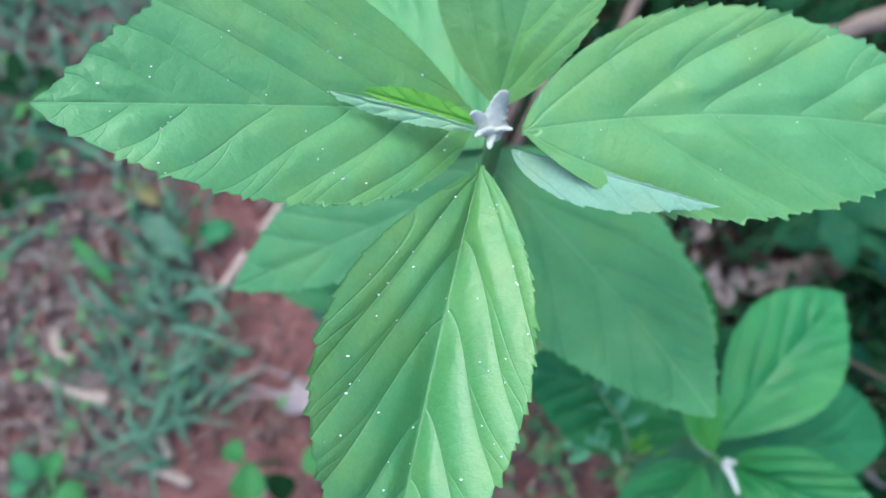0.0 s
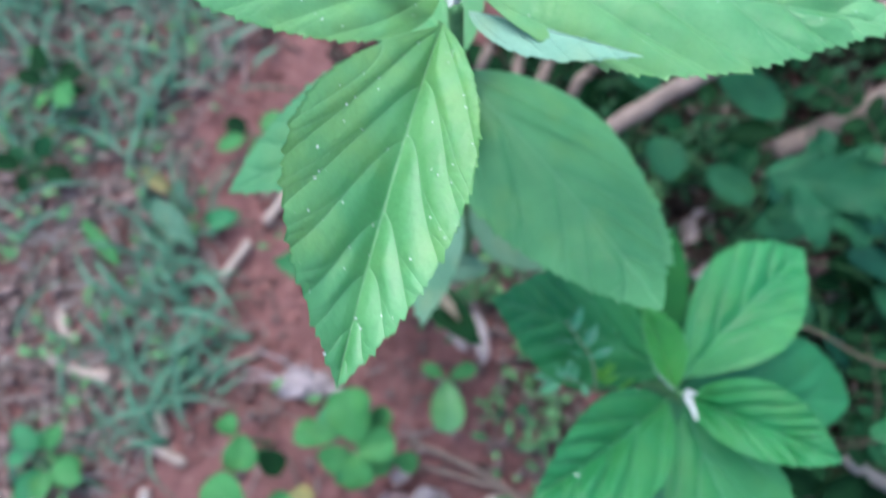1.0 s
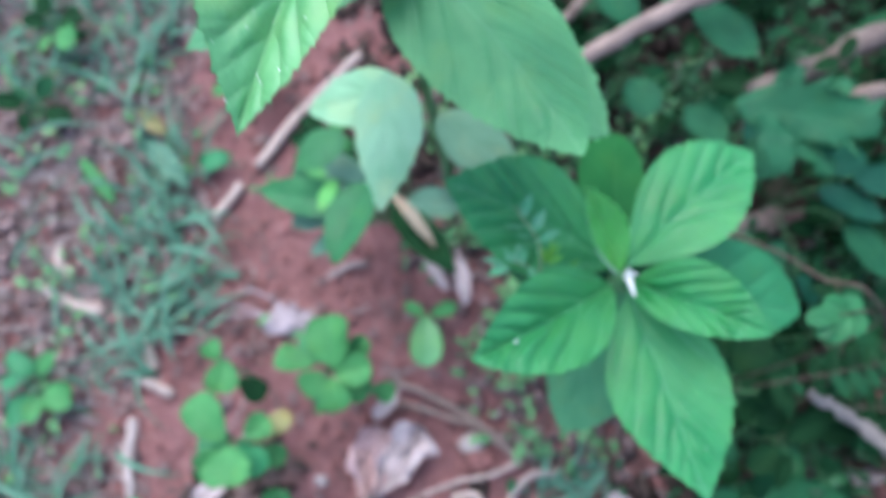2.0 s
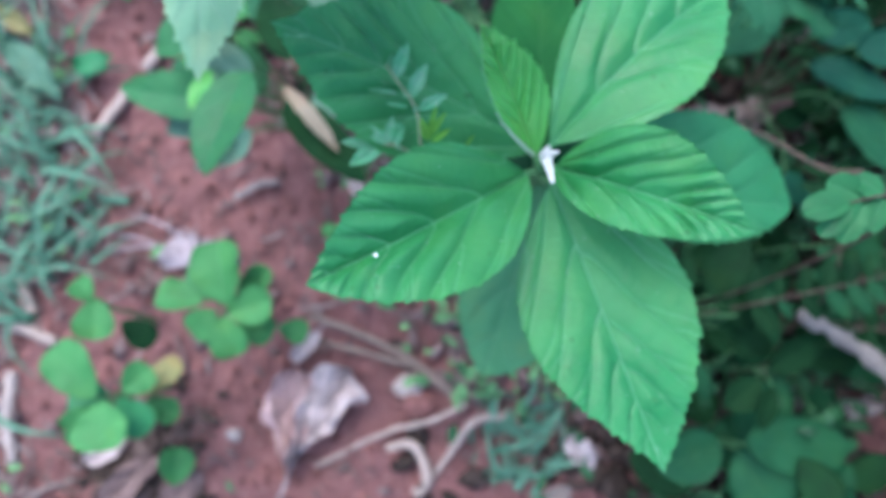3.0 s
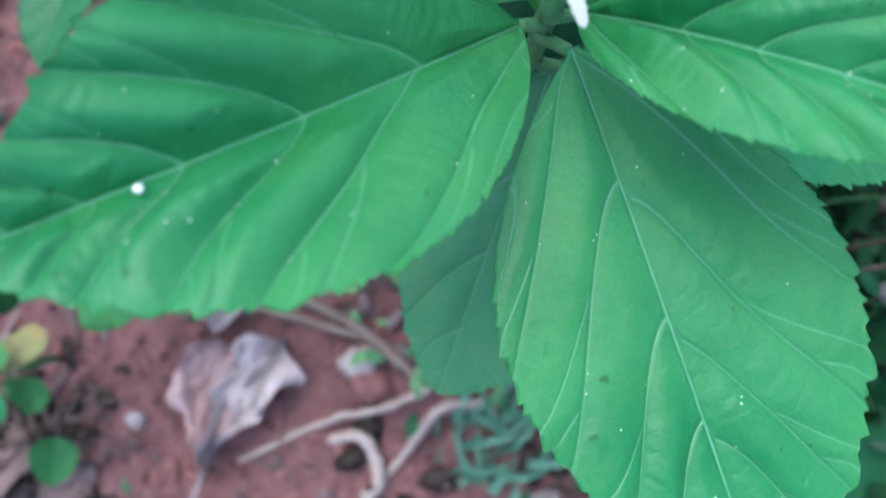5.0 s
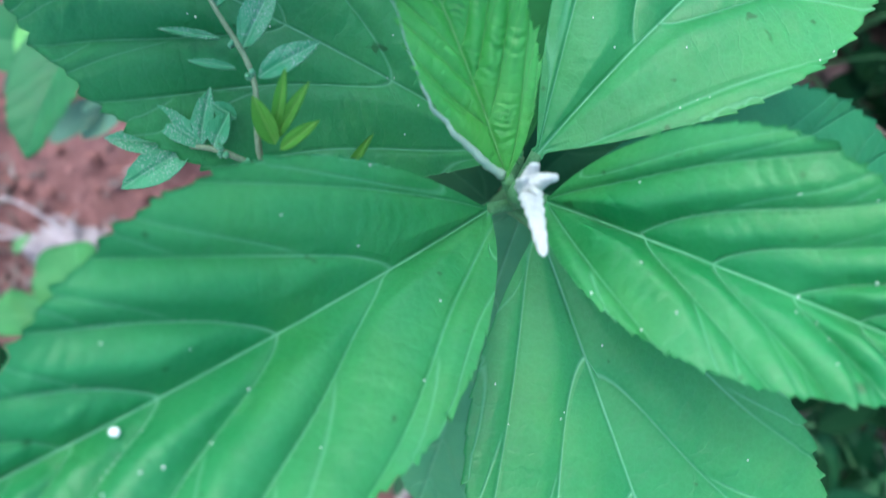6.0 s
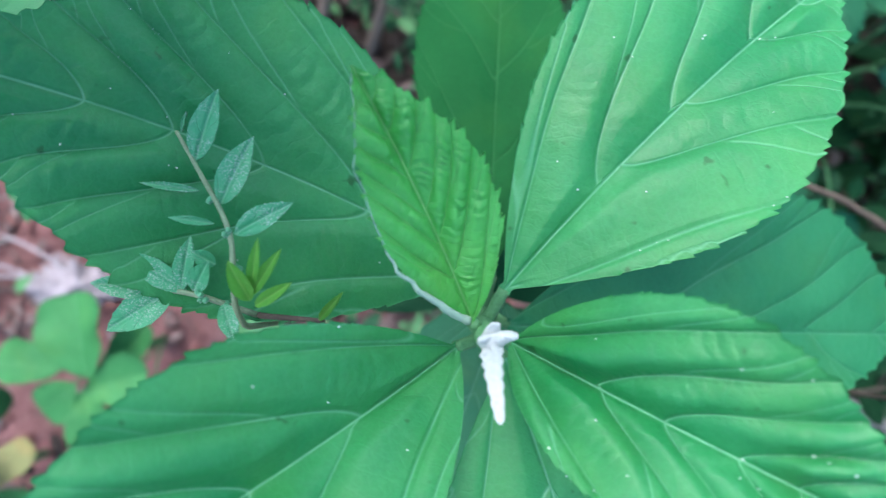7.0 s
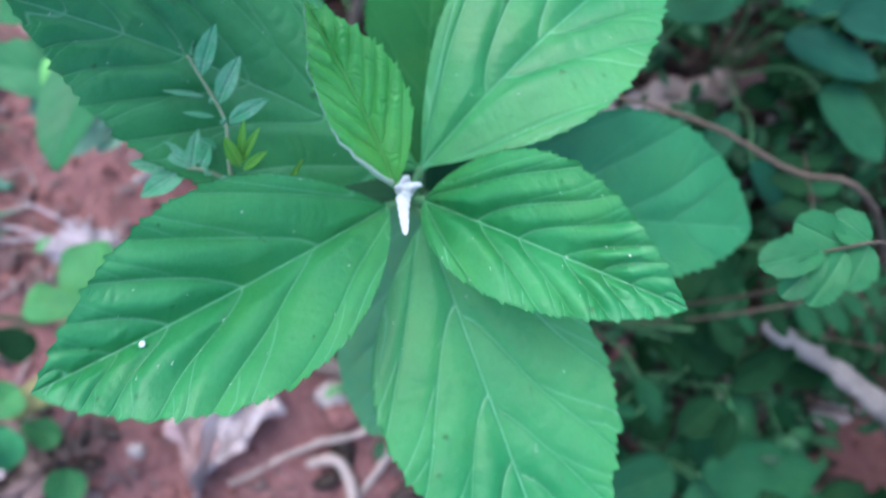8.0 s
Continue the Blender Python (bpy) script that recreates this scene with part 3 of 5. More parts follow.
# ---- the lower plant ----
def specks(parent, places, size, mat, name="dew_drop", label=""):
    for i, (x, y, z) in enumerate(places):
        ob = part(name, blob_mesh(name, (0, 0, 0), (size, size * 0.85, size * 0.6), mat, i, 0.15, 2), parent, label)
        ob.location = Vector((x, y, z)) - parent.parent.location
    return parent


def low_plant():
    p = plant("leafy_plant", 0.215, 0.105, "green plant with broad toothed pleated leaves and white bud", "plant")
    stem(p, [(0.215, 0.105, -0.01), (0.208, 0.09, 0.2), (0.201, 0.072, 0.38), (0.198, 0.061, 0.478)], 0.0042, 0.0024, STEM, seed=5)
    big = dict(teeth=32, tooth=0.72, cols=28, veins=6, pleat=0.004, quilt=0.0001, under=LEAF_PALE)
    left = leaf(p, LEAF, (0.1928, 0.0589, 0.4641), (0.1125, 0.0009, 0.5099), 0.0329, 0.0306, roll=-5.47, fold=27.2, bend=0.0328, a=(0.854, 1.066), b=(0.818, 1.076), swing=0.0128,
                marks=((0.0, 0.267, 0.483, 0.683, 0.8, 0.883, 0.95), (0.0, 0.25, 0.483, 0.683, 0.817, 0.91)), **big)
    leaf(p, LEAF, (0.2038, 0.0609, 0.4682), (0.274, 0.0322, 0.5035), 0.0259, 0.0201, roll=3.77, fold=26.1, bend=0.0726, a=(0.91, 0.714), b=(1.0045, 0.819), swing=-0.0034,
         marks=((0.01, 0.25, 0.433, 0.6, 0.717, 0.82, 0.92), (0.01, 0.267, 0.433, 0.6, 0.72, 0.83, 0.92)), **{**big, "pleat": 0.0032})
    big["pleat"] = 0.0011
    leaf(p, LEAF, (0.204, 0.0569, 0.4589), (0.2567, -0.0618, 0.4564), 0.0381, 0.0348, roll=-1.52, fold=5.75, bend=0.0224, a=(0.931, 1.059), b=(1.098, 1.332), swing=-0.0036,
         marks=((0.0, 0.267, 0.483, 0.65, 0.8, 0.91), (0.0, 0.233, 0.45, 0.617, 0.767, 0.88)), **{**big, "pleat": 0.0016})
    leaf(p, LEAF, (0.2022, 0.0718, 0.4613), (0.2821, 0.1591, 0.4477), 0.0342, 0.0314, roll=-4.35, fold=10.1, bend=0.0728, a=(1.028, 1.121), b=(0.914, 1.243), swing=0.0221,
         marks=((0.0, 0.25, 0.467, 0.683, 0.85), (0.0, 0.317, 0.5, 0.7, 0.85)), **{**big, "pleat": 0.0019})
    leaf(p, LEAF, (0.2015, 0.0757, 0.4381), (0.0857, 0.1052, 0.4962), 0.0365, 0.0385, roll=3.64, fold=3.3, bend=-0.0416, a=(1.2, 1.3), b=(1.13, 1.25), swing=-0.0468,
         marks=((0.05, 0.283, 0.467, 0.63, 0.77, 0.88), (0.05, 0.283, 0.467, 0.63, 0.77, 0.88)), **{**big, "pleat": 0.0026, "quilt": 0.0002})
    leaf(p, LEAF_LOW, (0.207, 0.064, 0.425), (0.3414, 0.0716, 0.3777), 0.0435, 0.024, roll=3.8, fold=7, bend=0.018, a=1.0, b=0.78, **big)
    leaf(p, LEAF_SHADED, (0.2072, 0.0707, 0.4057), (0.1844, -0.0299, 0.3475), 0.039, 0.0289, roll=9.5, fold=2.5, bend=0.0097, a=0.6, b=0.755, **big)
    # Lower leaves get darker greens in place of the shade cast on them.
    leaf(p, LEAF_UNDER_SHADED, (0.201, 0.078, 0.42), (0.1999, 0.1891, 0.3875), 0.0259, 0.021, roll=-3.6, fold=8, bend=0.04, a=0.9, b=0.58, **{**big, "pleat": 0.0005, "quilt": 0.0})
    leaf(p, LEAF_LOW, (0.208, 0.07, 0.36), (0.265, -0.035, 0.33), 0.03, 0.03, fold=4, bend=0.02, **big)
    leaf(p, LEAF_SHADE_MID, (0.2, 0.074, 0.37), (0.125, 0.135, 0.33), 0.036, 0.036, fold=4, bend=0.03, **big)
    leaf(p, LEAF_SHADE_MID, (0.205, 0.076, 0.37), (0.275, 0.145, 0.33), 0.03, 0.03, fold=4, bend=0.03, **big)
    for a, b in (((0.200, 0.068, 0.414), (0.208, 0.064, 0.4245)), ((0.201, 0.074, 0.40), (0.2072, 0.07, 0.406)), ((0.201, 0.07, 0.412), (0.201, 0.079, 0.4195)),
                 ((0.198, 0.062, 0.454), (0.2024, 0.0723, 0.4611)), ((0.1985, 0.065, 0.43), (0.201, 0.0762, 0.4379)), ((0.198, 0.062, 0.45), (0.2042, 0.0567, 0.4572)),
                 ((0.198, 0.061, 0.46), (0.1922, 0.0586, 0.4641)), ((0.198, 0.061, 0.463), (0.2044, 0.0608, 0.4682)), ((0.198, 0.061, 0.466), (0.1952, 0.0645, 0.4718))):
        stem(p, [a, [(u + v) / 2 for u, v in zip(a, b)], b], 0.0016, 0.0014, STEM, name="petiole", seed=2, steps=3)
    young = leaf(p, LEAF_YOUNG, (0.1953, 0.0642, 0.4717), (0.1684, 0.1087, 0.4978), 0.0129, 0.0146, roll=15.3, fold=20.4, bend=0.0156, a=(1.07, 0.929), b=(1.125, 1.036), swing=-0.0137,
         teeth=22, tooth=1.1, cols=40, veins=9, pleat=0.0014, quilt=0.00034, cell=0.0019, calm=0.35, under=LEAF_PALE, name="young_leaf", label="upright yellow-green young leaf with pale woolly underside")
    woolly_bud(p, (0.1985, 0.0605, 0.483), [((0.0018, -0.0135, 0.0138), 0.002, 0.55), ((0.0046, 0.002, 0.0042), 0.0025, 0.9), ((0.0004, 0.0042, 0.0042), 0.0019, 0.8), ((-0.0022, 0.0008, 0.005), 0.0017, 0.9), ((0.0012, -0.0022, 0.0062), 0.0008, 1.0)], 2)
    columns = 2 * (39 + 3) + 1
    edge = [young.data.vertices[r * columns + columns - 1].co + p.location for r in range(3, 130, 6)]
    stem(p, edge[8:], 0.00014, 0.00008, LEAF_PALE, name="leaf_edge", label="thin pale edge of the young leaf", seed=9, steps=3, rough=0.3)
    stem(p, edge[:10], 0.0010, 0.0002, LEAF_RIM, name="leaf_rim", label="white woolly rim of the young leaf", seed=9, steps=4, rough=0.18, jitter=0.00005)
    for blade in [o for o in p.children if o.name.startswith("leaf")][:5]:
        dew(blade, 20)
    specks(left, [(0.136, 0.0142, 0.5035)], 0.0009, SPECK, "white_speck", "small white speck on the leaf")
    return p


low_plant()


# ---- the dusty sprig standing through the leaves ----
def sprig():
    p = plant("weed_sprig", 0.150, 0.075, "thin weed sprig with small dew-flecked leaves", "weed")
    stem(p, [(0.150, 0.075, -0.01), (0.146, 0.066, 0.25), (0.148, 0.060, 0.44), (0.148, 0.062, 0.478), (0.145, 0.078, 0.48), (0.136, 0.091, 0.476), (0.13, 0.099, 0.474)],
         0.0009, 0.0004, STEM_SPRIG, seed=4)
    stem(p, [(0.148, 0.062, 0.462), (0.138, 0.065, 0.47), (0.129, 0.066, 0.468)], 0.0007, 0.0005, STEM_SPRIG, name="twig", seed=6)
    stem(p, [(0.148, 0.062, 0.46), (0.151, 0.062, 0.468), (0.158, 0.062, 0.468), (0.164, 0.062, 0.47)], 0.0007, 0.0005, STEM_BROWN, name="twig", seed=7)
    for base, tip, w in (
        ((0.135, 0.093, 0.475), (0.1392, 0.1075, 0.4789), 0.0030),
        ((0.142, 0.084, 0.478), (0.1480, 0.0977, 0.4813), 0.0031),
        ((0.146, 0.078, 0.48), (0.1576, 0.0849, 0.4830), 0.0025),
        ((0.136, 0.087, 0.474), (0.1239, 0.0874, 0.4752), 0.0009),
        ((0.141, 0.08, 0.478), (0.1320, 0.0803, 0.4792), 0.0009),
        ((0.131, 0.099, 0.474), (0.1326, 0.1027, 0.4770), 0.0005),
        ((0.131, 0.066, 0.468), (0.1176, 0.0561, 0.4674), 0.0038),
        ((0.13, 0.067, 0.468), (0.1274, 0.0723, 0.4710), 0.0021),
        ((0.136, 0.066, 0.47), (0.1395, 0.0724, 0.4736), 0.0024),
        ((0.14, 0.072, 0.47), (0.1352, 0.0743, 0.4724), 0.0018),
        ((0.134, 0.066, 0.469), (0.1214, 0.0733, 0.4717), 0.0026),
        ((0.133, 0.066, 0.469), (0.1347, 0.0775, 0.4720), 0.0022),
        ((0.128, 0.066, 0.468), (0.1134, 0.0660, 0.4686), 0.0026),
        ((0.142, 0.064, 0.468), (0.1459, 0.0558, 0.4698), 0.0022),
    ):
        leaf(p, LEAF_SPRIG, base, tip, w * 1.1, w, fold=16, bend=0.03, a=0.75, b=1.0, veins=5, teeth=9, tooth=0.25, cols=7, pleat=0.0002)
    for base, tip, w in (
        ((0.151, 0.065, 0.482), (0.1475, 0.072, 0.4885), 0.0022),
        ((0.151, 0.066, 0.482), (0.1575, 0.075, 0.49), 0.0014),
        ((0.151, 0.067, 0.482), (0.1535, 0.0765, 0.492), 0.0013),
        ((0.152, 0.064, 0.482), (0.1595, 0.069, 0.487), 0.0015),
        ((0.163, 0.062, 0.47), (0.169, 0.068, 0.484), 0.0010),
    ):
        leaf(p, LEAF_FRESH, base, tip, w, w, fold=25, bend=0.03, a=0.7, b=0.9, veins=5, name="young_leaf", label="bright yellow-green young leaf")
    rng = np.random.default_rng(8)
    for node, count in (((0.147, 0.0705, 0.4792), 4), ((0.1448, 0.0782, 0.4798), 3), ((0.1405, 0.085, 0.4778), 2), ((0.138, 0.065, 0.4702), 6), ((0.1425, 0.0635, 0.467), 4)):
        for _ in range(count):
            ob = part("flower_bud", blob_mesh("flower_bud", (0, 0, 0), (0.0006, 0.0007, 0.0008), LEAF_SPRIG, len(p.children), 0.5, 2, 2.0), p)
            ob.location = Vector(node) + Vector(rng.uniform(-0.0009, 0.0009, 3)) + Vector((0, 0, 0.0004)) - p.location



sprig()


# ---- herbs on and above the soil ----
def herb(name, x, y, label, leaves, mat, stems=True, category="weed", group="", **shape):
    """A small herb: leaves given as base, tip, half width and perhaps another material, each on a stalk from the root."""
    p = plant(name, x, y, label, category, group, height(x, y) - 0.003)
    shape = {"fold": 8, "bend": 0.03, "a": 0.55, "b": 0.6, "veins": 5, "wave": 0.012, **shape}
    for i, (base, tip, w, *own) in enumerate(leaves):
        vary = {**shape, "roll": 16 * math.sin(i * 2.7 + x * 53), "fold": shape["fold"] * (1 + 0.6 * math.sin(i * 1.9 + y * 37)), "bend": shape["bend"] + 0.03 * math.sin(i * 3.1 + y * 71)}
        leaf(p, own[0] if own else mat, base, tip, w * (1 + 0.12 * math.sin(i * 4.1)), w, **vary)
        if stems:
            low = (x + 0.002 * math.sin(i * 2.1), y + 0.002 * math.cos(i * 2.1), p.location.z)
            mid = [(u * 0.45 + v * 0.55) for u, v in zip(low, base)]
            stem(p, [low, (mid[0], mid[1], mid[2] + 0.2 * abs(base[2] - low[2])), base], 0.0013, 0.0008, STEM, name="stalk", seed=i, steps=4, sides=6)
    return p


herb("leafy_herb", 0.02, 0.2, "green herb with smooth pointed leaves at the tall plant's foot", [
    ((0.0003, 0.1774, 0.2414), (-0.0188, 0.0949, 0.2526), 0.0235, LEAF_BRIGHT),
    ((-0.02, 0.165, 0.2), (-0.118, 0.176, 0.19), 0.021, LEAF_BRIGHT),
    ((-0.03, 0.225, 0.24), (-0.072, 0.188, 0.235), 0.018, LEAF_BRIGHT),
    ((-0.035, 0.185, 0.22), (-0.045, 0.15, 0.225), 0.008, LEAF_YOUNG),
    ((0.02, 0.17, 0.2), (0.09, 0.108, 0.2), 0.019, LEAF_SHADE_DARK),
    ((-0.03, 0.2, 0.16), (-0.09, 0.24, 0.14), 0.02, LEAF_WEED),
    ((-0.02, 0.16, 0.15), (-0.045, 0.128, 0.14), 0.011, LEAF_GREY_LIT),
    ((0.01, 0.22, 0.16), (-0.02, 0.29, 0.14), 0.022, LEAF_SHADE_DARK),
    ((0.022, 0.176, 0.218), (0.069, 0.128, 0.212), 0.006, TAN_LEAF),
    ((-0.05, 0.2, 0.18), (-0.02, 0.165, 0.2), 0.012, LEAF_DUSTY),
    ((-0.01, 0.19, 0.19), (-0.06, 0.215, 0.2), 0.015, LEAF_DUSTY),
    ((-0.045, 0.17, 0.17), (-0.085, 0.148, 0.165), 0.014, LEAF_DUSTY),
    ((-0.03, 0.15, 0.15), (-0.066, 0.124, 0.14), 0.012, LEAF_DUSTY),
    ((0.03, 0.16, 0.13), (0.082, 0.142, 0.12), 0.013, LEAF_SHADE_MID),
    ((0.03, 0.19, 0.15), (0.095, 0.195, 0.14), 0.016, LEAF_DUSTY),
    ((-0.02, 0.2, 0.12), (-0.05, 0.25, 0.11), 0.016, LEAF_SHADE_MID),
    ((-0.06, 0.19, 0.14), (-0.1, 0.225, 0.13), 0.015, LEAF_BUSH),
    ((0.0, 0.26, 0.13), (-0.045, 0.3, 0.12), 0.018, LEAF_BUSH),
    ((0.02, 0.28, 0.12), (-0.02, 0.345, 0.11), 0.018, LEAF_SHADE_MID),
], LEAF_WEED, a=0.65, b=0.85, teeth=16, tooth=0.6, veins=6, pleat=0.0006)
herb("round_leaved_herb", -0.03, 0.03, "small bright green herb with rounded leaflets", [
    ((-0.022, 0.008, 0.15), (-0.034, 0.062, 0.155), 0.027),
    ((-0.045, 0.012, 0.14), (-0.088, 0.014, 0.138), 0.016),
    ((-0.035, 0.004, 0.14), (-0.056, -0.016, 0.135), 0.014),
    ((-0.022, 0.002, 0.15), (0.014, 0.016, 0.152), 0.018),
    ((-0.028, 0.0, 0.145), (-0.012, -0.032, 0.14), 0.018),
    ((0.01, -0.005, 0.1), (0.036, -0.01, 0.095), 0.011),
    ((-0.03, -0.02, 0.08), (-0.05, -0.035, 0.075), 0.008),
    ((-0.03, 0.014, 0.135), (-0.062, 0.042, 0.13), 0.017, LEAF_LOW),
    ((-0.02, 0.006, 0.13), (0.012, -0.014, 0.128), 0.015),
    ((-0.034, 0.0, 0.128), (-0.03, -0.03, 0.122), 0.014, LEAF_LOW),
    ((-0.02, 0.012, 0.13), (0.004, 0.044, 0.132), 0.013),
], LEAF_WEED, group="small herbs on the soil", wave=0.03, fold=16, teeth=6, tooth=0.3, cols=6, a=0.75, b=0.4)
herb("round_leaved_herb", -0.115, -0.07, "small bright green herb with a yellowing leaflet", [
    ((-0.122, -0.074, 0.15), (-0.16, -0.034, 0.155), 0.02),
    ((-0.115, -0.076, 0.15), (-0.108, -0.115, 0.158), 0.026),
    ((-0.118, -0.08, 0.145), (-0.145, -0.105, 0.14), 0.016),
    ((-0.105, -0.068, 0.14), (-0.084, -0.046, 0.14), 0.015),
    ((-0.1, -0.072, 0.12), (-0.066, -0.04, 0.12), 0.013, LEAF_YELLOW),
    ((-0.1, -0.08, 0.1), (-0.068, -0.085, 0.1), 0.013),
    ((-0.118, -0.076, 0.135), (-0.14, -0.118, 0.132), 0.017),
    ((-0.112, -0.074, 0.135), (-0.082, -0.1, 0.13), 0.016, LEAF_LOW),
    ((-0.12, -0.072, 0.13), (-0.155, -0.075, 0.128), 0.016, LEAF_LOW),
], LEAF_WEED, group="small herbs on the soil", wave=0.03, fold=16, teeth=6, tooth=0.3, cols=6, a=0.75, b=0.4)
herb("seedling", -0.14, -0.005, "seedling with two oval leaves", [
    ((-0.142, 0.008, 0.13), (-0.139, -0.028, 0.132), 0.018),
    ((-0.15, 0.006, 0.12), (-0.168, 0.022, 0.12), 0.013),
    ((-0.135, -0.01, 0.09), (-0.105, -0.028, 0.085), 0.013, LEAF_SHADE_DARK),
], LEAF_WEED, group="small herbs on the soil", wave=0.03, fold=16, teeth=6, tooth=0.3, cols=6, a=0.75, b=0.4)
herb("seedling", 0.062, 0.06, "seedling with one pale drop-shaped leaf", [
    ((0.058, 0.08, 0.09), (0.066, 0.024, 0.082), 0.019),
    ((0.062, 0.085, 0.06), (0.09, 0.1, 0.055), 0.01, LEAF_WEED),
    ((0.055, 0.085, 0.05), (0.03, 0.098, 0.045), 0.008, LEAF_WEED),
], LEAF_TALL, group="small herbs on the soil", a=0.7, b=0.5, wave=0.03)
herb("seedling", -0.086, -0.15, "seedling with one round leaf", [
    ((-0.086, -0.158, 0.042), (-0.086, -0.122, 0.044), 0.018),
], LEAF_WEED, group="small herbs on the soil", wave=0.03, fold=16, teeth=6, tooth=0.3, cols=6, a=0.75, b=0.4)
herb("broad_leaved_herb", 0.4, -0.075, "herb with four broad oval leaves", [
    ((0.4134, -0.0748, 0.1147), (0.4372, -0.0165, 0.141), 0.0255),
    ((0.3956, -0.0709, 0.1737), (0.4948, -0.0678, 0.143), 0.025),
    ((0.4, -0.078, 0.15), (0.435, -0.13, 0.15), 0.024),
    ((0.392, -0.075, 0.13), (0.34, -0.1, 0.13), 0.026),
    ((0.395, -0.06, 0.1), (0.36, -0.02, 0.09), 0.02, LEAF_SHADE_DARK),
], LEAF_HERB, a=0.65, b=0.8)
herb("lobed_weed", 0.37, 0.25, "weed with a ragged lobed leaf", [
    ((0.318, 0.262, 0.3), (0.436, 0.247, 0.315), 0.027),
    ((0.34, 0.255, 0.305), (0.358, 0.198, 0.31), 0.017),
    ((0.36, 0.255, 0.3), (0.40, 0.205, 0.3), 0.016),
    ((0.35, 0.262, 0.3), (0.372, 0.305, 0.3), 0.014),
    ((0.385, 0.26, 0.3), (0.415, 0.295, 0.3), 0.013),
], LEAF_BUSH, teeth=9, tooth=2.6, veins=4, wave=0.05)
herb("broad_leaved_herb", 0.25, 0.38, "herb with broad mid green leaves between fallen branches", [
    ((0.238, 0.355, 0.25), (0.192, 0.398, 0.26), 0.021),
    ((0.352, 0.334, 0.255), (0.288, 0.376, 0.265), 0.022),
    ((0.25, 0.33, 0.2), (0.262, 0.28, 0.21), 0.019),
    ((0.3, 0.3, 0.2), (0.345, 0.27, 0.2), 0.018),
    ((0.27, 0.4, 0.22), (0.32, 0.44, 0.23), 0.022),
], LEAF_BUSH, a=0.6, b=0.6)
compound = herb("compound_weed", 0.39, 0.04, "weed stalk with one bright leaf of rounded leaflets", [
    ((0.3225, 0.0525, 0.476), (0.3043, 0.0471, 0.474), 0.0068),
    ((0.3285, 0.0545, 0.476), (0.314, 0.0608, 0.475), 0.0068),
    ((0.3365, 0.056, 0.476), (0.3255, 0.0635, 0.475), 0.0058),
    ((0.323, 0.0515, 0.476), (0.3115, 0.0382, 0.473), 0.0052),
    ((0.329, 0.0525, 0.476), (0.3205, 0.0362, 0.472), 0.0058),
    ((0.336, 0.055, 0.476), (0.331, 0.0415, 0.473), 0.0052),
], LEAF_BRIGHT, stems=False, a=0.55, b=0.5, teeth=5, tooth=0.5, cols=6, fold=10)
stem(compound, [(0.39, 0.04, -0.01), (0.375, 0.045, 0.25), (0.36, 0.052, 0.43), (0.3406, 0.0562, 0.4755), (0.322, 0.0522, 0.4752)], 0.0012, 0.0004, STEM_BROWN, name="stalk", seed=6, sides=6)


def undergrowth():
    """Weeds beside the two plants, the shade there put into their dark greens."""
    rng = random.Random(11)
    for i in range(100):
        x, y = rng.uniform(0.33, 0.8), rng.uniform(-0.2, 0.75)
        if i % 4 == 3:
            x, y = rng.uniform(0.1, 0.45), rng.uniform(0.36, 0.78)
        top = rng.uniform(0.05, 0.22)
        if math.hypot((x - 0.43) / 0.11, (y - 0.225) / 0.07) < 1:
            x += 0.16
        if math.hypot((x - 0.6) / 0.08, (y + 0.075) / 0.08) < 1:
            x += 0.16
        leaves = []
        for k in range(rng.randint(6, 10)):
            turn, far = rng.uniform(0, 6.28), rng.uniform(0.012, 0.045)
            z = top * rng.uniform(0.5, 1.0)
            size = rng.uniform(0.018, 0.062)
            base = (x + far * math.cos(turn), y + far * math.sin(turn), z)
            turn += rng.uniform(-0.5, 0.5)
            tip = (base[0] + size * math.cos(turn), base[1] + size * math.sin(turn), z + rng.uniform(-0.035, 0.02))
            leaves.append((base, tip, size * rng.uniform(0.2, 0.38), rng.choice((LEAF_SHADE_DARK, LEAF_SHADE_DARK, LEAF_SHADE_DARK, LEAF_SHADE_MID))))
        herb("undergrowth_weed", x, y, "low green weed with oval leaves, darkened for the shade", leaves, LEAF_SHADE_DARK, group="undergrowth weeds", a=rng.uniform(0.5, 0.75), b=rng.uniform(0.65, 1.0), fold=rng.uniform(0, 25))
    for i in range(14):
        x, y = rng.uniform(0.34, 0.62), rng.uniform(-0.14, 0.42)
        pinnate_weed(x, y, rng.uniform(0, 6.28), rng.uniform(0.12, 0.26), rng)


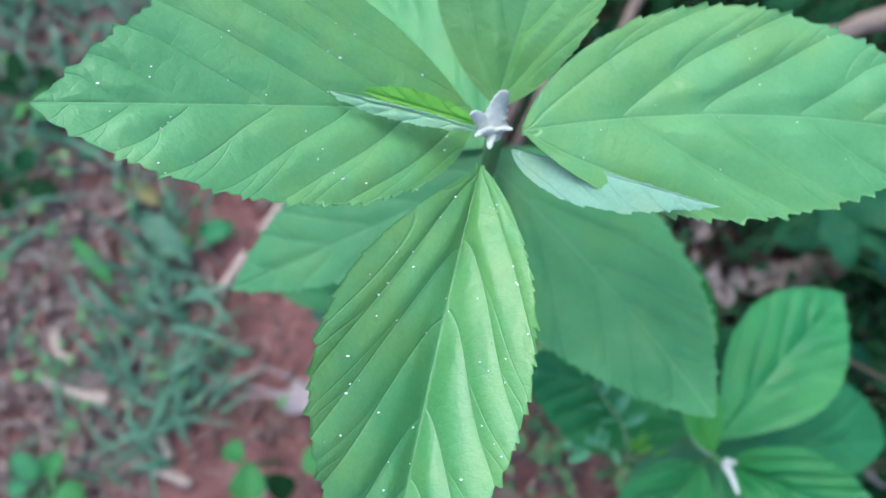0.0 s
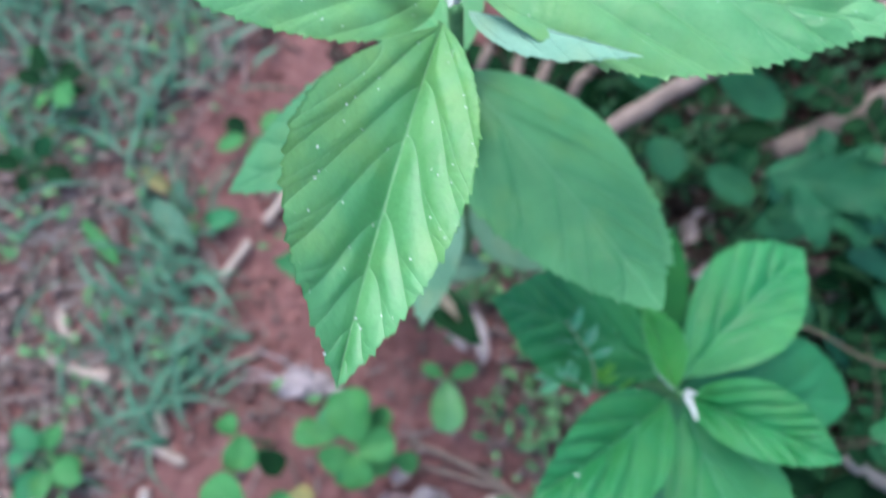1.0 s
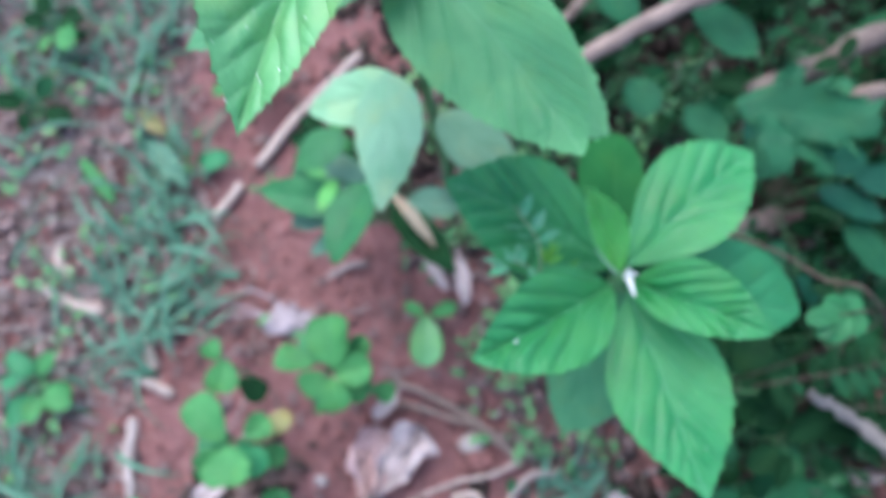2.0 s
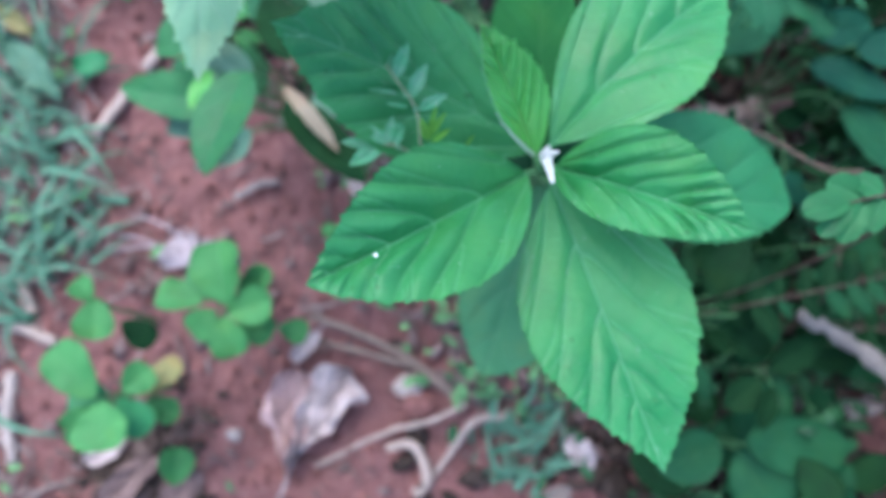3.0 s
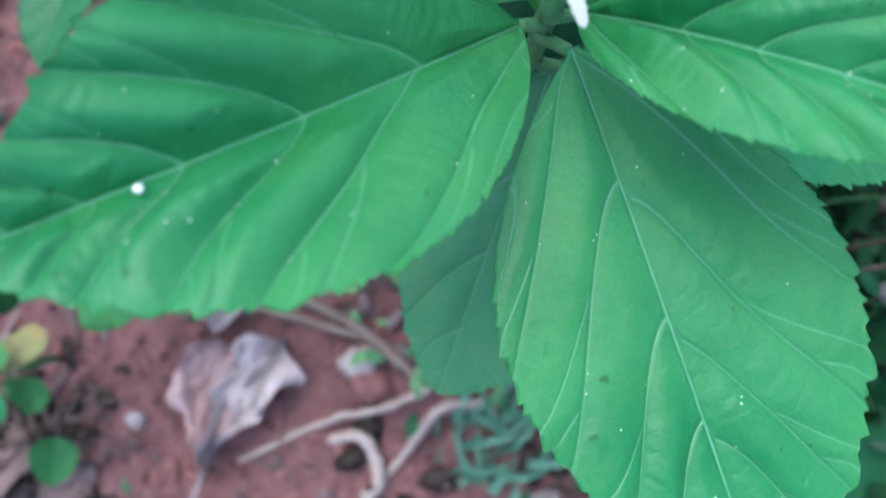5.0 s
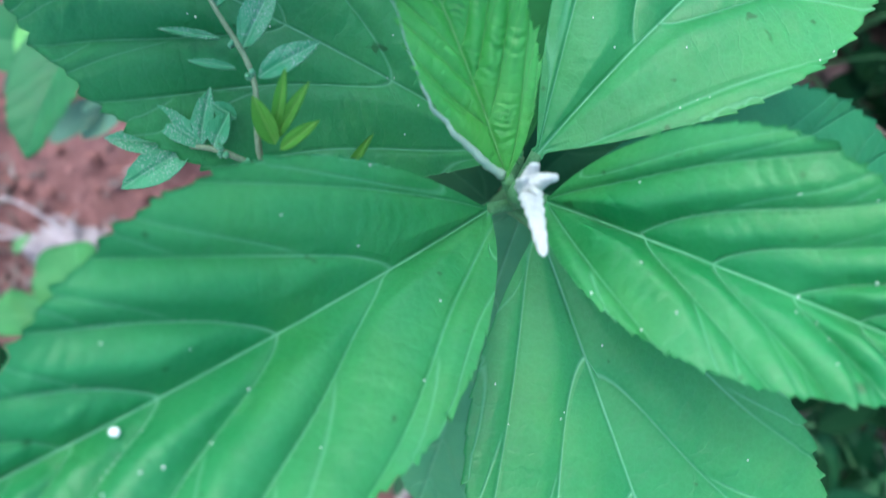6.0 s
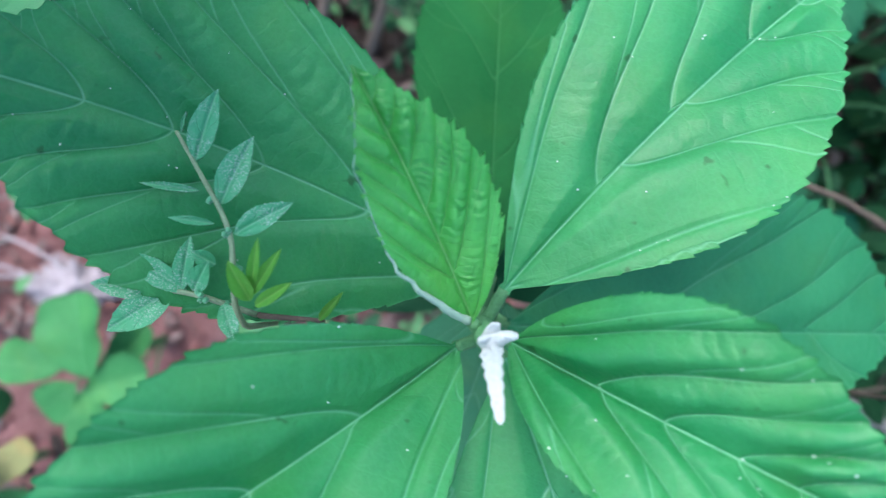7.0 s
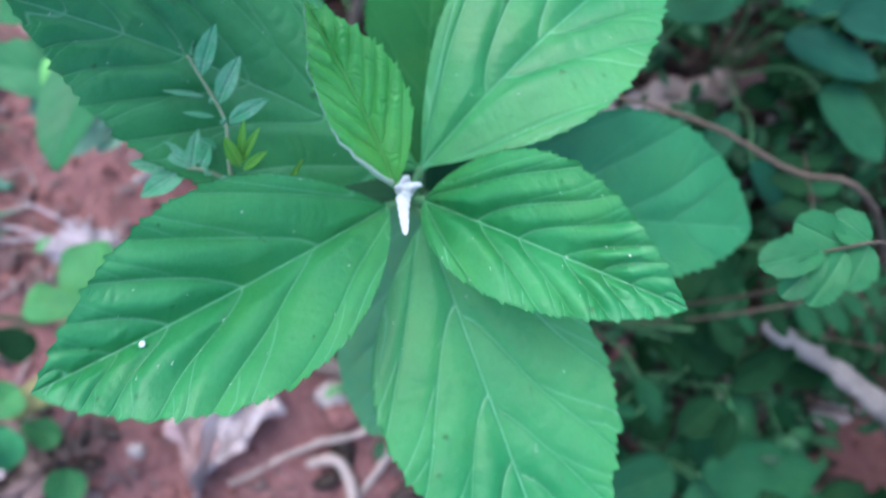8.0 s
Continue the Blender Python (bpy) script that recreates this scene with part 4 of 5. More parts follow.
def pinnate_weed(x, y, turn, top, rng):
    """An arching stalk with pairs of small oval leaflets."""
    p = plant("pinnate_weed", x, y, "arching weed stalk with pairs of small leaflets, darkened for shade", "weed", "pinnate weeds", height(x, y) - 0.003)
    d, s = Vector((math.cos(turn), math.sin(turn), 0)), Vector((-math.sin(turn), math.cos(turn), 0))
    root = Vector((x, y, p.location.z))
    way = [root, root + d * 0.02 + Vector((0, 0, top * 0.7)), root + d * 0.07 + Vector((0, 0, top)), root + d * 0.14 + Vector((0, 0, top * 0.93))]
    stem(p, way, 0.0015, 0.0006, STEM_BROWN, name="stalk", sides=6, seed=int(x * 1000))
    line = curve_points(way, 8)
    for k in range(9, len(line), 2):
        size = rng.uniform(0.016, 0.027)
        for side in (-1, 1):
            base = line[k]
            tip = base + s * side * size + d * size * 0.35 + Vector((0, 0, rng.uniform(-0.006, 0.004)))
            leaf(p, rng.choice((LEAF_SHADE_DARK, LEAF_SHADE_DARK, LEAF_SHADE_MID)), base, tip, size * 0.27, size * 0.27, name="leaflet", a=0.6, b=0.75, fold=8, veins=4, bend=0.03)


undergrowth()


def sky_blocking_weeds():
    """Unseen taller weeds, added on the overgrown sides to keep sky light off."""
    rng = random.Random(17)
    for i in range(26):
        x, y = rng.uniform(0.78, 1.1), rng.uniform(-0.4, 0.8)
        if i % 3 == 2:
            x, y = rng.uniform(0.25, 1.0), rng.uniform(0.85, 1.1)
        top = rng.uniform(0.35, 0.75)
        leaves = []
        for k in range(12):
            turn, z, size = k * 2.4 + rng.uniform(-0.4, 0.4), top * (0.3 + 0.7 * k / 11), rng.uniform(0.07, 0.12)
            base = (x + 0.02 * math.cos(turn), y + 0.02 * math.sin(turn), z)
            leaves.append((base, (base[0] + size * math.cos(turn), base[1] + size * math.sin(turn), z + rng.uniform(-0.04, 0.02)), size * 0.32))
        herb("sky_blocking_weed", x, y, "unseen tall weed added to block sky at the overgrown edge", leaves, LEAF_SHADE_DARK, group="tall weeds")


sky_blocking_weeds()

herb("broad_leaved_weed", 0.45, 0.26, "weed with broad blue-green leaves over the undergrowth", [
    ((0.425, 0.222, 0.215), (0.486, 0.196, 0.22), 0.017, LEAF_TEAL),
    ((0.452, 0.232, 0.23), (0.512, 0.232, 0.235), 0.016, LEAF_TEAL),
    ((0.452, 0.19, 0.21), (0.5, 0.146, 0.2), 0.019, LEAF_BUSH),
    ((0.43, 0.25, 0.21), (0.478, 0.262, 0.205), 0.017, LEAF_TEAL),
    ((0.405, 0.26, 0.2), (0.343, 0.24, 0.2), 0.021, LEAF_BUSH),
    ((0.4, 0.278, 0.17), (0.375, 0.31, 0.16), 0.016, LEAF_TEAL),
    ((0.425, 0.19, 0.14), (0.405, 0.152, 0.13), 0.013, LEAF_BUSH),
    ((0.43, 0.15, 0.16), (0.455, 0.12, 0.15), 0.012, LEAF_TEAL),
], LEAF_BUSH, a=0.6, b=0.75, teeth=0, veins=5)

herb("ground_weed", -0.37, 0.21, "low weed with one narrow green leaf", [((-0.394, 0.238, 0.035), (-0.34, 0.185, 0.03), 0.009)], LEAF_WEED, group="ground weeds")
herb("ground_weed", -0.28, 0.25, "low weed with broad greyish green leaves", [((-0.318, 0.27, 0.03), (-0.25, 0.21, 0.035), 0.018, LEAF_DUSTY), ((-0.25, 0.25, 0.02), (-0.205, 0.262, 0.03), 0.014),
     ((-0.3, 0.285, 0.02), (-0.335, 0.31, 0.03), 0.011, LEAF_YELLOW)], LEAF_LOW, group="ground weeds", wave=0.07, fold=24, teeth=9, tooth=0.6, a=0.6, b=0.85)
for x, y, mats, n, seed in ((-0.385, -0.04, (LEAF_WEED, LEAF_LOW), 8, 3), (-0.47, 0.3, (LEAF_SHADE_DARK, LEAF_SHADE_MID), 5, 8),
                            (-0.46, 0.41, (LEAF_WEED, LEAF_SHADE_DARK), 9, 4), (-0.2, 0.36, (LEAF_SHADE_DARK, LEAF_WEED), 6, 6), (-0.09, 0.29, (LEAF_SHADE_DARK, LEAF_WEED), 6, 7)):
    rng = random.Random(seed)
    rows = []
    for k in range(n):
        turn = k * 2.4 + rng.uniform(-0.3, 0.3)
        size, z = rng.uniform(0.022, 0.042), rng.uniform(0.02, 0.055)
        base = (x + 0.012 * math.cos(turn), y + 0.012 * math.sin(turn), z)
        tip = (base[0] + size * math.cos(turn), base[1] + size * math.sin(turn), z + rng.uniform(-0.01, 0.012))
        rows.append((base, tip, size * rng.uniform(0.3, 0.42), rng.choice(mats)))
    herb("ground_weed", x, y, "low green weed among dry grass", rows, mats[0], group="ground weeds")


# ---- sticks, dead leaves and stones ----
def on(x, y, lift=0.004):
    return (x, y, height(x, y) + lift)


stick([on(-0.223, 0.182), on(-0.21, 0.207, 0.008), on(-0.196, 0.233, 0.006)], 0.006, 0.0065, WOOD_PALE, "short pale peeled stick on the soil", seed=1, group="sticks on the soil")
stick([on(-0.179, 0.257, 0.01), on(-0.137, 0.328, 0.012), on(-0.067, 0.419, 0.02)], 0.0068, 0.006, WOOD_PALE, "long pale peeled stick on the soil", seed=2, group="sticks on the soil")
stick([on(-0.425, 0.077), on(-0.385, 0.062, 0.008), on(-0.337, 0.054)], 0.005, 0.0085, WOOD_PALE, "pale twig with a thick end", seed=3, group="sticks on the soil")
stick([on(-0.306, -0.012), on(-0.27, -0.022, 0.008), on(-0.235, -0.035)], 0.006, 0.006, WOOD_PALE, "short pale stick on red soil", seed=4, group="sticks on the soil")
stick([on(-0.278, -0.066), on(-0.274, -0.11, 0.008), on(-0.263, -0.155)], 0.007, 0.006, STRAW, "dry straw-coloured stalk on the soil", seed=5, group="sticks on the soil")
stick([on(-0.285, 0.03), on(-0.27, 0.012, 0.01), on(-0.262, -0.005)], 0.005, 0.007, WOOD_PALE, "short bent pale twig in the grass", seed=14, group="sticks on the soil")
stick([on(-0.411, 0.13), on(-0.403, 0.105, 0.012), on(-0.382, 0.096)], 0.005, 0.006, WOOD_PALE, "bent pale twig on red soil", seed=6, group="sticks on the soil")
stick([on(0.019, 0.011), on(0.065, -0.002, 0.008), on(0.111, -0.019, 0.008), on(0.152, -0.044, 0.008), on(0.181, -0.069, 0.008)], 0.0035, 0.005, WOOD, "long thin brown stalk", seed=7, group="sticks on the soil")
stick([on(0.03, -0.014), on(0.08, -0.022, 0.006), on(0.127, -0.032, 0.01)], 0.003, 0.003, WOOD, "thin brown stalk on red soil", seed=8, group="sticks on the soil")
stick([on(0.182, -0.066, 0.01), on(0.145, -0.086, 0.012), on(0.106, -0.098, 0.008), on(0.038, -0.137)], 0.0034, 0.0024, WOOD_PALE, "thin forked pale stick", seed=9, group="sticks on the soil")
stick([on(0.155, -0.138), on(0.176, -0.105, 0.008), on(0.193, -0.08, 0.012), on(0.223, -0.075, 0.008)], 0.003, 0.0045, WOOD_PALE, "bent pale stick on red soil", seed=10, group="sticks on the soil")
stick([on(0.108, -0.113), on(0.133, -0.109, 0.01), on(0.15, -0.138, 0.01), on(0.141, -0.156)], 0.0045, 0.006, WOOD_PALE, "curled pale root on red soil", seed=11, group="sticks on the soil")
stick([on(-0.071, 0.128, 0.006), on(-0.045, 0.142, 0.01), on(-0.025, 0.147, 0.006)], 0.004, 0.003, STRAW, "grey twig over a crack", seed=12, group="sticks on the soil")
stick([on(-0.213, 0.118, 0.005), on(-0.18, 0.115, 0.006)], 0.005, 0.004, GRASS, "flat grey-green stalk on the soil", seed=13, group="sticks on the soil")
stick([(0.13, 0.245, 0.3), (0.182, 0.29, 0.3), (0.263, 0.348, 0.302), (0.364, 0.398, 0.3), (0.5, 0.44, 0.28), (0.8, 0.5, 0.0)], 0.0075, 0.0095, BRANCH, "smooth pale brown fallen branch", "branch", "branch", 21, "fallen branches")
stick([(0.366, 0.322, 0.2), (0.43, 0.356, 0.205), (0.503, 0.402, 0.2), (0.72, 0.52, 0.0)], 0.011, 0.0135, WOOD, "weathered grey-brown fallen branch", "branch", "branch", 22, "fallen branches")
stick([(0.424, 0.293, 0.22), (0.489, 0.327, 0.22), (0.74, 0.45, 0.0)], 0.0085, 0.0105, WOOD, "broken pale fallen branch", "branch", "branch", 23, "fallen branches")
stick([(0.438, 0.034, 0.17), (0.485, 0.006, 0.175), (0.54, -0.035, 0.16), (0.7, -0.15, 0.0)], 0.005, 0.0095, WOOD_GREY, "bleached fallen branch over the weeds", "branch", "branch", 24, "fallen branches", knob=0.24, rough=0.38, jitter=0.0016)
stick([(0.29, 0.14, 0.33), (0.34, 0.125, 0.335), (0.379, 0.108, 0.33), (0.427, 0.093, 0.32), (0.62, 0.05, 0.0)], 0.0012, 0.0018, STEM_BROWN, "thin reddish brown bramble stem", "bramble_stem", "stem", 25, jitter=0.0005)
for k, (x, y, size, turn) in enumerate(((0.415, 0.226, (0.036, 0.017, 0.014), 20), (0.474, 0.236, (0.017, 0.011, 0.011), -30), (0.445, 0.24, (0.012, 0.009, 0.008), 60))):
    ob = new("wood_chunk", blob_mesh("wood_chunk", (0, 0, 0), size, WOOD_PALE if k != 1 else LITTER, 20 + k, 0.9, 4, 1.6))
    ob.matrix_world = pose(x, y, height(x, y) + 0.05, 0, 8, turn)
    tagged(ob, "crumbling pale rotten wood under the weeds", "wood", "rotten wood pieces")
stick([on(0.395, 0.215, 0.035), on(0.45, 0.235, 0.04), on(0.52, 0.22, 0.03), on(0.6, 0.2)], 0.007, 0.006, DEAD_BROWN, "dark rotting branch under the weeds", "branch", "branch", 26, "fallen branches")
for k, (a, b) in enumerate((((0.069, 0.396, 0.18), (0.09, 0.442, 0.2)), ((0.118, 0.35, 0.19), (0.154, 0.434, 0.2)), ((0.163, 0.369, 0.19), (0.195, 0.418, 0.2)), ((0.1, 0.36, 0.17), (0.12, 0.46, 0.19)))):
    mid = [(u + v) / 2 for u, v in zip(a, b)]
    stick([(a[0] - 0.05, a[1] - 0.1, 0.0), a, mid, b, (b[0] + 0.05, b[1] + 0.12, 0.12)], 0.005, 0.0065, WOOD, "dry brown stalk in the undergrowth", "stalk", "stick", 30 + k, "dry stalks")


def crumpled(name, x, y, size, turn, mat, label, seed, lift=0.012, crease=0.5, taper=0.0, whole=True):
    """A dried, curled leaf lying on the soil."""
    rng = np.random.default_rng(seed)
    n = 34 if taper else 22
    k = rng.uniform(0, 6.28, 6)
    top = []
    for j in range(n + 1):
        for i in range(n + 1):
            u, v = i / n * 2 - 1, j / n * 2 - 1
            w = max(0.02, (1 - abs(v) ** (2.2 + 6 * taper * (v > 0)))) * (1 + 0.18 * math.sin(7 * v + k[0])) * (1 + taper * v * 0.8)
            w *= 1 + (0.3 * taper + 0.08) * noise.noise(Vector((u * 0.8, v * 5, seed)))
            px, py = u * w * size[0] * (1 + 0.2 * math.sin(3 * v + k[1])), v * size[1]
            pz = lift * (0.6 + abs(u) * crease * 1.6 + 0.35 * math.sin(5 * u + 3 * v + k[2]) + 0.3 * math.sin(9 * v + k[3]) * u + 0.22 * math.sin(15 * u + k[4]) * math.cos(11 * v + k[5]) + 1.6 * taper * abs(noise.noise(Vector((u * 2.2, v * 2.6, seed + 5.0)))))
            top.append((px, py, max(0.001, pz)))
    m = (n + 1) ** 2
    verts = top + [(px, py, pz - 0.0008) for px, py, pz in top]
    faces = []
    for j in range(n):
        for i in range(n):
            q = (j * (n + 1) + i, j * (n + 1) + i + 1, (j + 1) * (n + 1) + i + 1, (j + 1) * (n + 1) + i)
            faces += [q, tuple(c + m for c in q[::-1])]
    ob = new(name, mesh_of(name, verts, faces, [mat]))
    ob.matrix_world = pose(x, y, height(x, y), 0, 0, turn)
    return tagged(ob, label, "dead leaf", "dead leaves") if whole else ob


def dry_leaf(base, tip, w, mat, label, fold, wave, seed, stalk=True):
    """A ragged dry leaf with its stalk, curled up on the soil."""
    base, tip = on(*base), on(*tip)
    p = plant("dead_leaf", base[0], base[1], label, "dead leaf", "dead leaves", base[2])
    leaf(p, mat, base, tip, w, w * 0.8, name="blade", fold=fold, wave=wave, bend=0.06, a=0.5, b=0.55, teeth=8, tooth=0.9, veins=5, pleat=0.003, seed=seed)
    if stalk:
        d = [(u - v) * 0.25 for u, v in zip(base, tip)]
        stem(p, [tip, [(u + v) / 2 for u, v in zip(base, tip)], base, (base[0] + d[0], base[1] + d[1], base[2] + 0.002)], 0.0007, 0.0014, mat, name="stalk", seed=seed, sides=6, steps=3)


def torn_leaf():
    """The large dry leaf, torn along its midrib into a brownish half and a bleached, curled-up half."""
    p = plant("dead_leaf", 0.026, -0.1, "large torn dry leaf, half pinkish brown, half bleached", "dead leaf", "dead leaves")
    for name, x, y, size, turn, mat, seed, lift, label in (
            ("blade_half", 0.012, -0.094, (0.021, 0.052), 0, DEAD_PINK, 3, 0.012, "pinkish brown torn half"),
            ("blade_half", 0.039, -0.088, (0.018, 0.056), -28, DEAD, 8, 0.017, "bleached curled half")):
        half = crumpled(name, x, y, size, turn, mat, "", seed, lift, 0.7, 0.7, False)
        half.matrix_world = pose(x - 0.026, y + 0.1, height(x, y), 0, 0, turn)
        half.parent = p
        tagged(half, label)
    stem(p, [(0.052, -0.06, 0.016), (0.022, -0.12, 0.014), (0.01, -0.16, 0.012), (-0.003, -0.19, 0.006)], 0.0009, 0.0016, DEAD, name="stalk", label="dry pale leaf stalk", seed=3, sides=6)


torn_leaf()
dry_leaf((0.03, -0.004, 0.006), (0.006, -0.036, 0.01), 0.012, DEAD, "small grey dry leaf scrap", 30, 0.05, 4)
dry_leaf((-0.075, -0.15, 0.006), (-0.115, -0.2, 0.01), 0.018, LITTER, "torn brownish dry leaf scrap", 20, 0.05, 5)
dry_leaf((-0.19, -0.15, 0.006), (-0.15, -0.125, 0.012), 0.014, DEAD, "torn grey dry leaf scrap", 30, 0.06, 14)
dry_leaf((-0.135, -0.185, 0.006), (-0.18, -0.205, 0.012), 0.012, STRAW, "torn tan dry leaf scrap", 30, 0.06, 15)
dry_leaf((-0.12, -0.135, 0.006), (-0.165, -0.19, 0.012), 0.02, LITTER, "torn brownish dry leaf scrap", 35, 0.05, 6)
dry_leaf((0.29, -0.14, 0.006), (0.26, -0.155, 0.008), 0.012, STRAW, "pale tan dry leaf scrap", 20, 0.04, 7)
dry_leaf((0.28, -0.085, 0.006), (0.31, -0.12, 0.008), 0.015, DEAD, "pale grey dry leaf scrap", 25, 0.05, 12)
dry_leaf((0.085, 0.165, 0.01), (0.1, 0.105, 0.02), 0.012, DEAD, "narrow curled dry grey leaf", 30, 0.04, 8)
dry_leaf((0.05, 0.15, 0.03), (0.078, 0.115, 0.06), 0.009, DEAD, "narrow curled dry grey leaf", 30, 0.03, 10)
for k in range(46):
    rng = random.Random(100 + k)
    x, y = rng.uniform(0.26, 0.7), rng.uniform(-0.16, 0.5)
    if k > 30:
        x, y = rng.uniform(0.0, 0.35), rng.uniform(0.2, 0.6)
    crumpled("dead_leaf", x, y, (rng.uniform(0.01, 0.022), rng.uniform(0.018, 0.036)), rng.uniform(0, 360), rng.choice((DEAD_BROWN, DEAD_BROWN, DEAD, STRAW)), "small brown fallen leaf in the shade", 200 + k, 0.009)


def fluff():
    """A bleached tuft of dry plant fibre."""
    p = plant("fibre_tuft", -0.108, 0.066, "bleached white tuft of dry plant fibres", "plant debris", z=height(-0.108, 0.066))
    part("core", blob_mesh("core", (0, 0, 0.006), (0.034, 0.016, 0.009), FLUFF, 4, 0.7, 4, 2.0), p)
    rng = np.random.default_rng(3)
    for k in range(8):
        t = (math.pi - 0.35 + 0.2 * (k % 4) + rng.uniform(-0.08, 0.08)) if k < 3 else rng.uniform(0, 6.28)
        far = rng.uniform(0.08, 0.12) if k < 3 else rng.uniform(0.02, 0.04)
        a = (-0.108 + rng.uniform(-0.02, 0.02), 0.066 + rng.uniform(-0.01, 0.01), 0.008)
        b = (a[0] + far * 0.5 * math.cos(t), a[1] + far * 0.5 * math.sin(t) + 0.006, 0.016)
        c = (a[0] + far * math.cos(t), a[1] + far * math.sin(t), 0.004)
        stem(p, [a, b, c], 0.0016, 0.0008, FLUFF, name="fibre", seed=k, sides=5, steps=4)


fluff()
for name, x, y, size, mat, label, seed in (("pebble", 0.124, -0.052, (0.015, 0.013, 0.009), STONE, "smooth pale oval pebble on the soil", 1), ("soil_lump", 0.136, -0.068, (0.016, 0.014, 0.01), CLOD, "small lump of red soil", 2),
                                           ("pebble", -0.045, -0.112, (0.008, 0.007, 0.006), STONE, "small tan pebble on the soil", 4),
                                           ("pebble", 0.44, 0.005, (0.016, 0.014, 0.01), STONE, "pale grey pebble under the weeds", 5)):
    ob = new(name, blob_mesh(name, (0, 0, size[2] * 0.5), size, mat, seed, 0.25))
    ob.location = (x, y, height(x, y))
    tagged(ob, label, "stone" if name == "pebble" else "soil lump")


# ---- grass, litter and crumbs ----
def grass_area(x, y):
    """How thickly grass and straw lie at a place: the verge, thinning towards the bare soil."""
    edge = -0.21 + 0.05 * math.sin(y * 14) + 0.05 * noise.noise(Vector((x * 9, y * 9, 2)))
    return max(0.0, min(1.0, (edge - x) * 9))


def outward(rng):
    """A place on the verge: even near the plants, sparser and sparser further off."""
    while True:
        x, y = rng.uniform(-2.2, 0.05), rng.uniform(-1.4, 1.9)
        d = math.hypot(max(0.0, -0.62 - x), max(0.0, abs(y - 0.22) - 0.45))
        if rng.random() < math.exp(-((d / 0.3) ** 1.2)):
            return x, y


def scatter_grass():
    rng = random.Random(5)
    verts, faces, uvs = [], [], []
    made = 0
    while made < 1750:
        x, y = outward(rng)
        if made > 1700:
            x, y = rng.gauss(0.235, 0.022), rng.gauss(-0.105, 0.028)
        elif rng.random() > grass_area(x, y) * (0.05 + 1.5 * math.exp(-(((x + 0.28) / 0.05) ** 2 + ((y - 0.09) / 0.14) ** 2)) + max(0, noise.noise(Vector((x * 9, y * 9, 6))) * 2.2 - 0.3) + 0.5 * max(0, min(1, (y - 0.3) * 8))):
            continue
        made += 1
        turn, size, w = rng.gauss(1.57, 1.3), rng.uniform(0.03, 0.12), rng.uniform(0.0008, 0.0042)
        lean, z = rng.uniform(0.7, 1.0), height(x, y)
        d, s = Vector((math.cos(turn), math.sin(turn), 0)), Vector((-math.sin(turn), math.cos(turn), 0))
        bend = rng.uniform(-0.9, 0.9)
        if x > 0:
            size *= 0.5
        n0 = len(verts)
        for k in range(6):
            t = k / 5
            c = Vector((x, y, z)) + d * size * lean * t + s * bend * size * t * t * 0.5 + Vector((0, 0, size * 0.55 * math.sin(math.pi * (0.1 + 0.75 * t)) * (1.25 - lean * 0.75)))
            ww = w * (1 - t**2.5) + 0.0002
            verts += [c - s * ww, c - Vector((0, 0, ww * 0.6)), c + s * ww]
            uvs += [(0.5, 1), (0.5, 0), (0.5, 1)]
        for k in range(5):
            i = n0 + 3 * k
            faces += [(i, i + 1, i + 4, i + 3), (i + 1, i + 2, i + 5, i + 4)]
    tagged(new("grass", mesh_of("grass", verts, faces, [GRASS], True, uvs)), "short blue-green grass blades on the verge", "grass", kind="stuff")


def scatter_bits(name, count, place, size, mat, label, category, seed, flat=0.5, tall=(0.0006, 0.0018)):
    """Short bent pieces of straw and twig lying about."""
    rng = random.Random(seed)
    verts, faces = [], []
    made = 0
    while made < count:
        x, y, chance = place(rng)
        if rng.random() > chance:
            continue
        made += 1
        turn, s = rng.uniform(0, 6.28), rng.uniform(*size)
        r = rng.uniform(*tall)
        z = height(x, y) + r + rng.uniform(0, 0.006)
        bend, rise = rng.uniform(-0.5, 0.5), rng.uniform(-0.15, 0.25)
        pts = []
        for k in range(4):
            t = k / 3 - 0.5
            dx, dy = t * s, bend * s * (t * t)
            pts.append((x + dx * math.cos(turn) - dy * math.sin(turn), y + dx * math.sin(turn) + dy * math.cos(turn), max(z + rise * dx, height(x, y))))
        v, f = tube_arrays(pts, [r * 0.8, r, r, r * 0.6], 5)
        n0 = len(verts)
        verts += v
        faces += [tuple(i + n0 for i in q) for q in f]
    tagged(new(name, mesh_of(name, verts, faces, [mat])), label, category, kind="stuff")


def verge(rng):
    x, y = outward(rng)
    return x, y, 0.02 + 0.98 * grass_area(x, y)


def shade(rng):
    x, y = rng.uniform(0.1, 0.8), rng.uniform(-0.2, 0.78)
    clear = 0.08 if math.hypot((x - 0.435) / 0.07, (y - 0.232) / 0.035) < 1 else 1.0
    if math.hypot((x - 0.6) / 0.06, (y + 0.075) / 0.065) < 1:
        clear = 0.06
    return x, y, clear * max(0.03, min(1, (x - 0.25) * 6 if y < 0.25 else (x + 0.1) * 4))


def bare(rng):
    x, y = rng.uniform(-0.2, 0.32), rng.uniform(-0.2, 0.4)
    return x, y, 0.15 + max(0.0, noise.noise(Vector((x * 8, y * 8, 11))) * 1.6)


def foot(rng):
    x, y = rng.uniform(-0.02, 0.31), rng.uniform(-0.06, 0.38)
    return x, y, max(0.0, min(1.0, (x - 0.03 + 0.35 * (y - 0.1)) * 9)) * (0.5 + max(0.0, noise.noise(Vector((x * 15, y * 15, 5)))))


def corner(rng):
    return rng.gauss(-0.135, 0.03), rng.gauss(-0.145, 0.03), 1.0


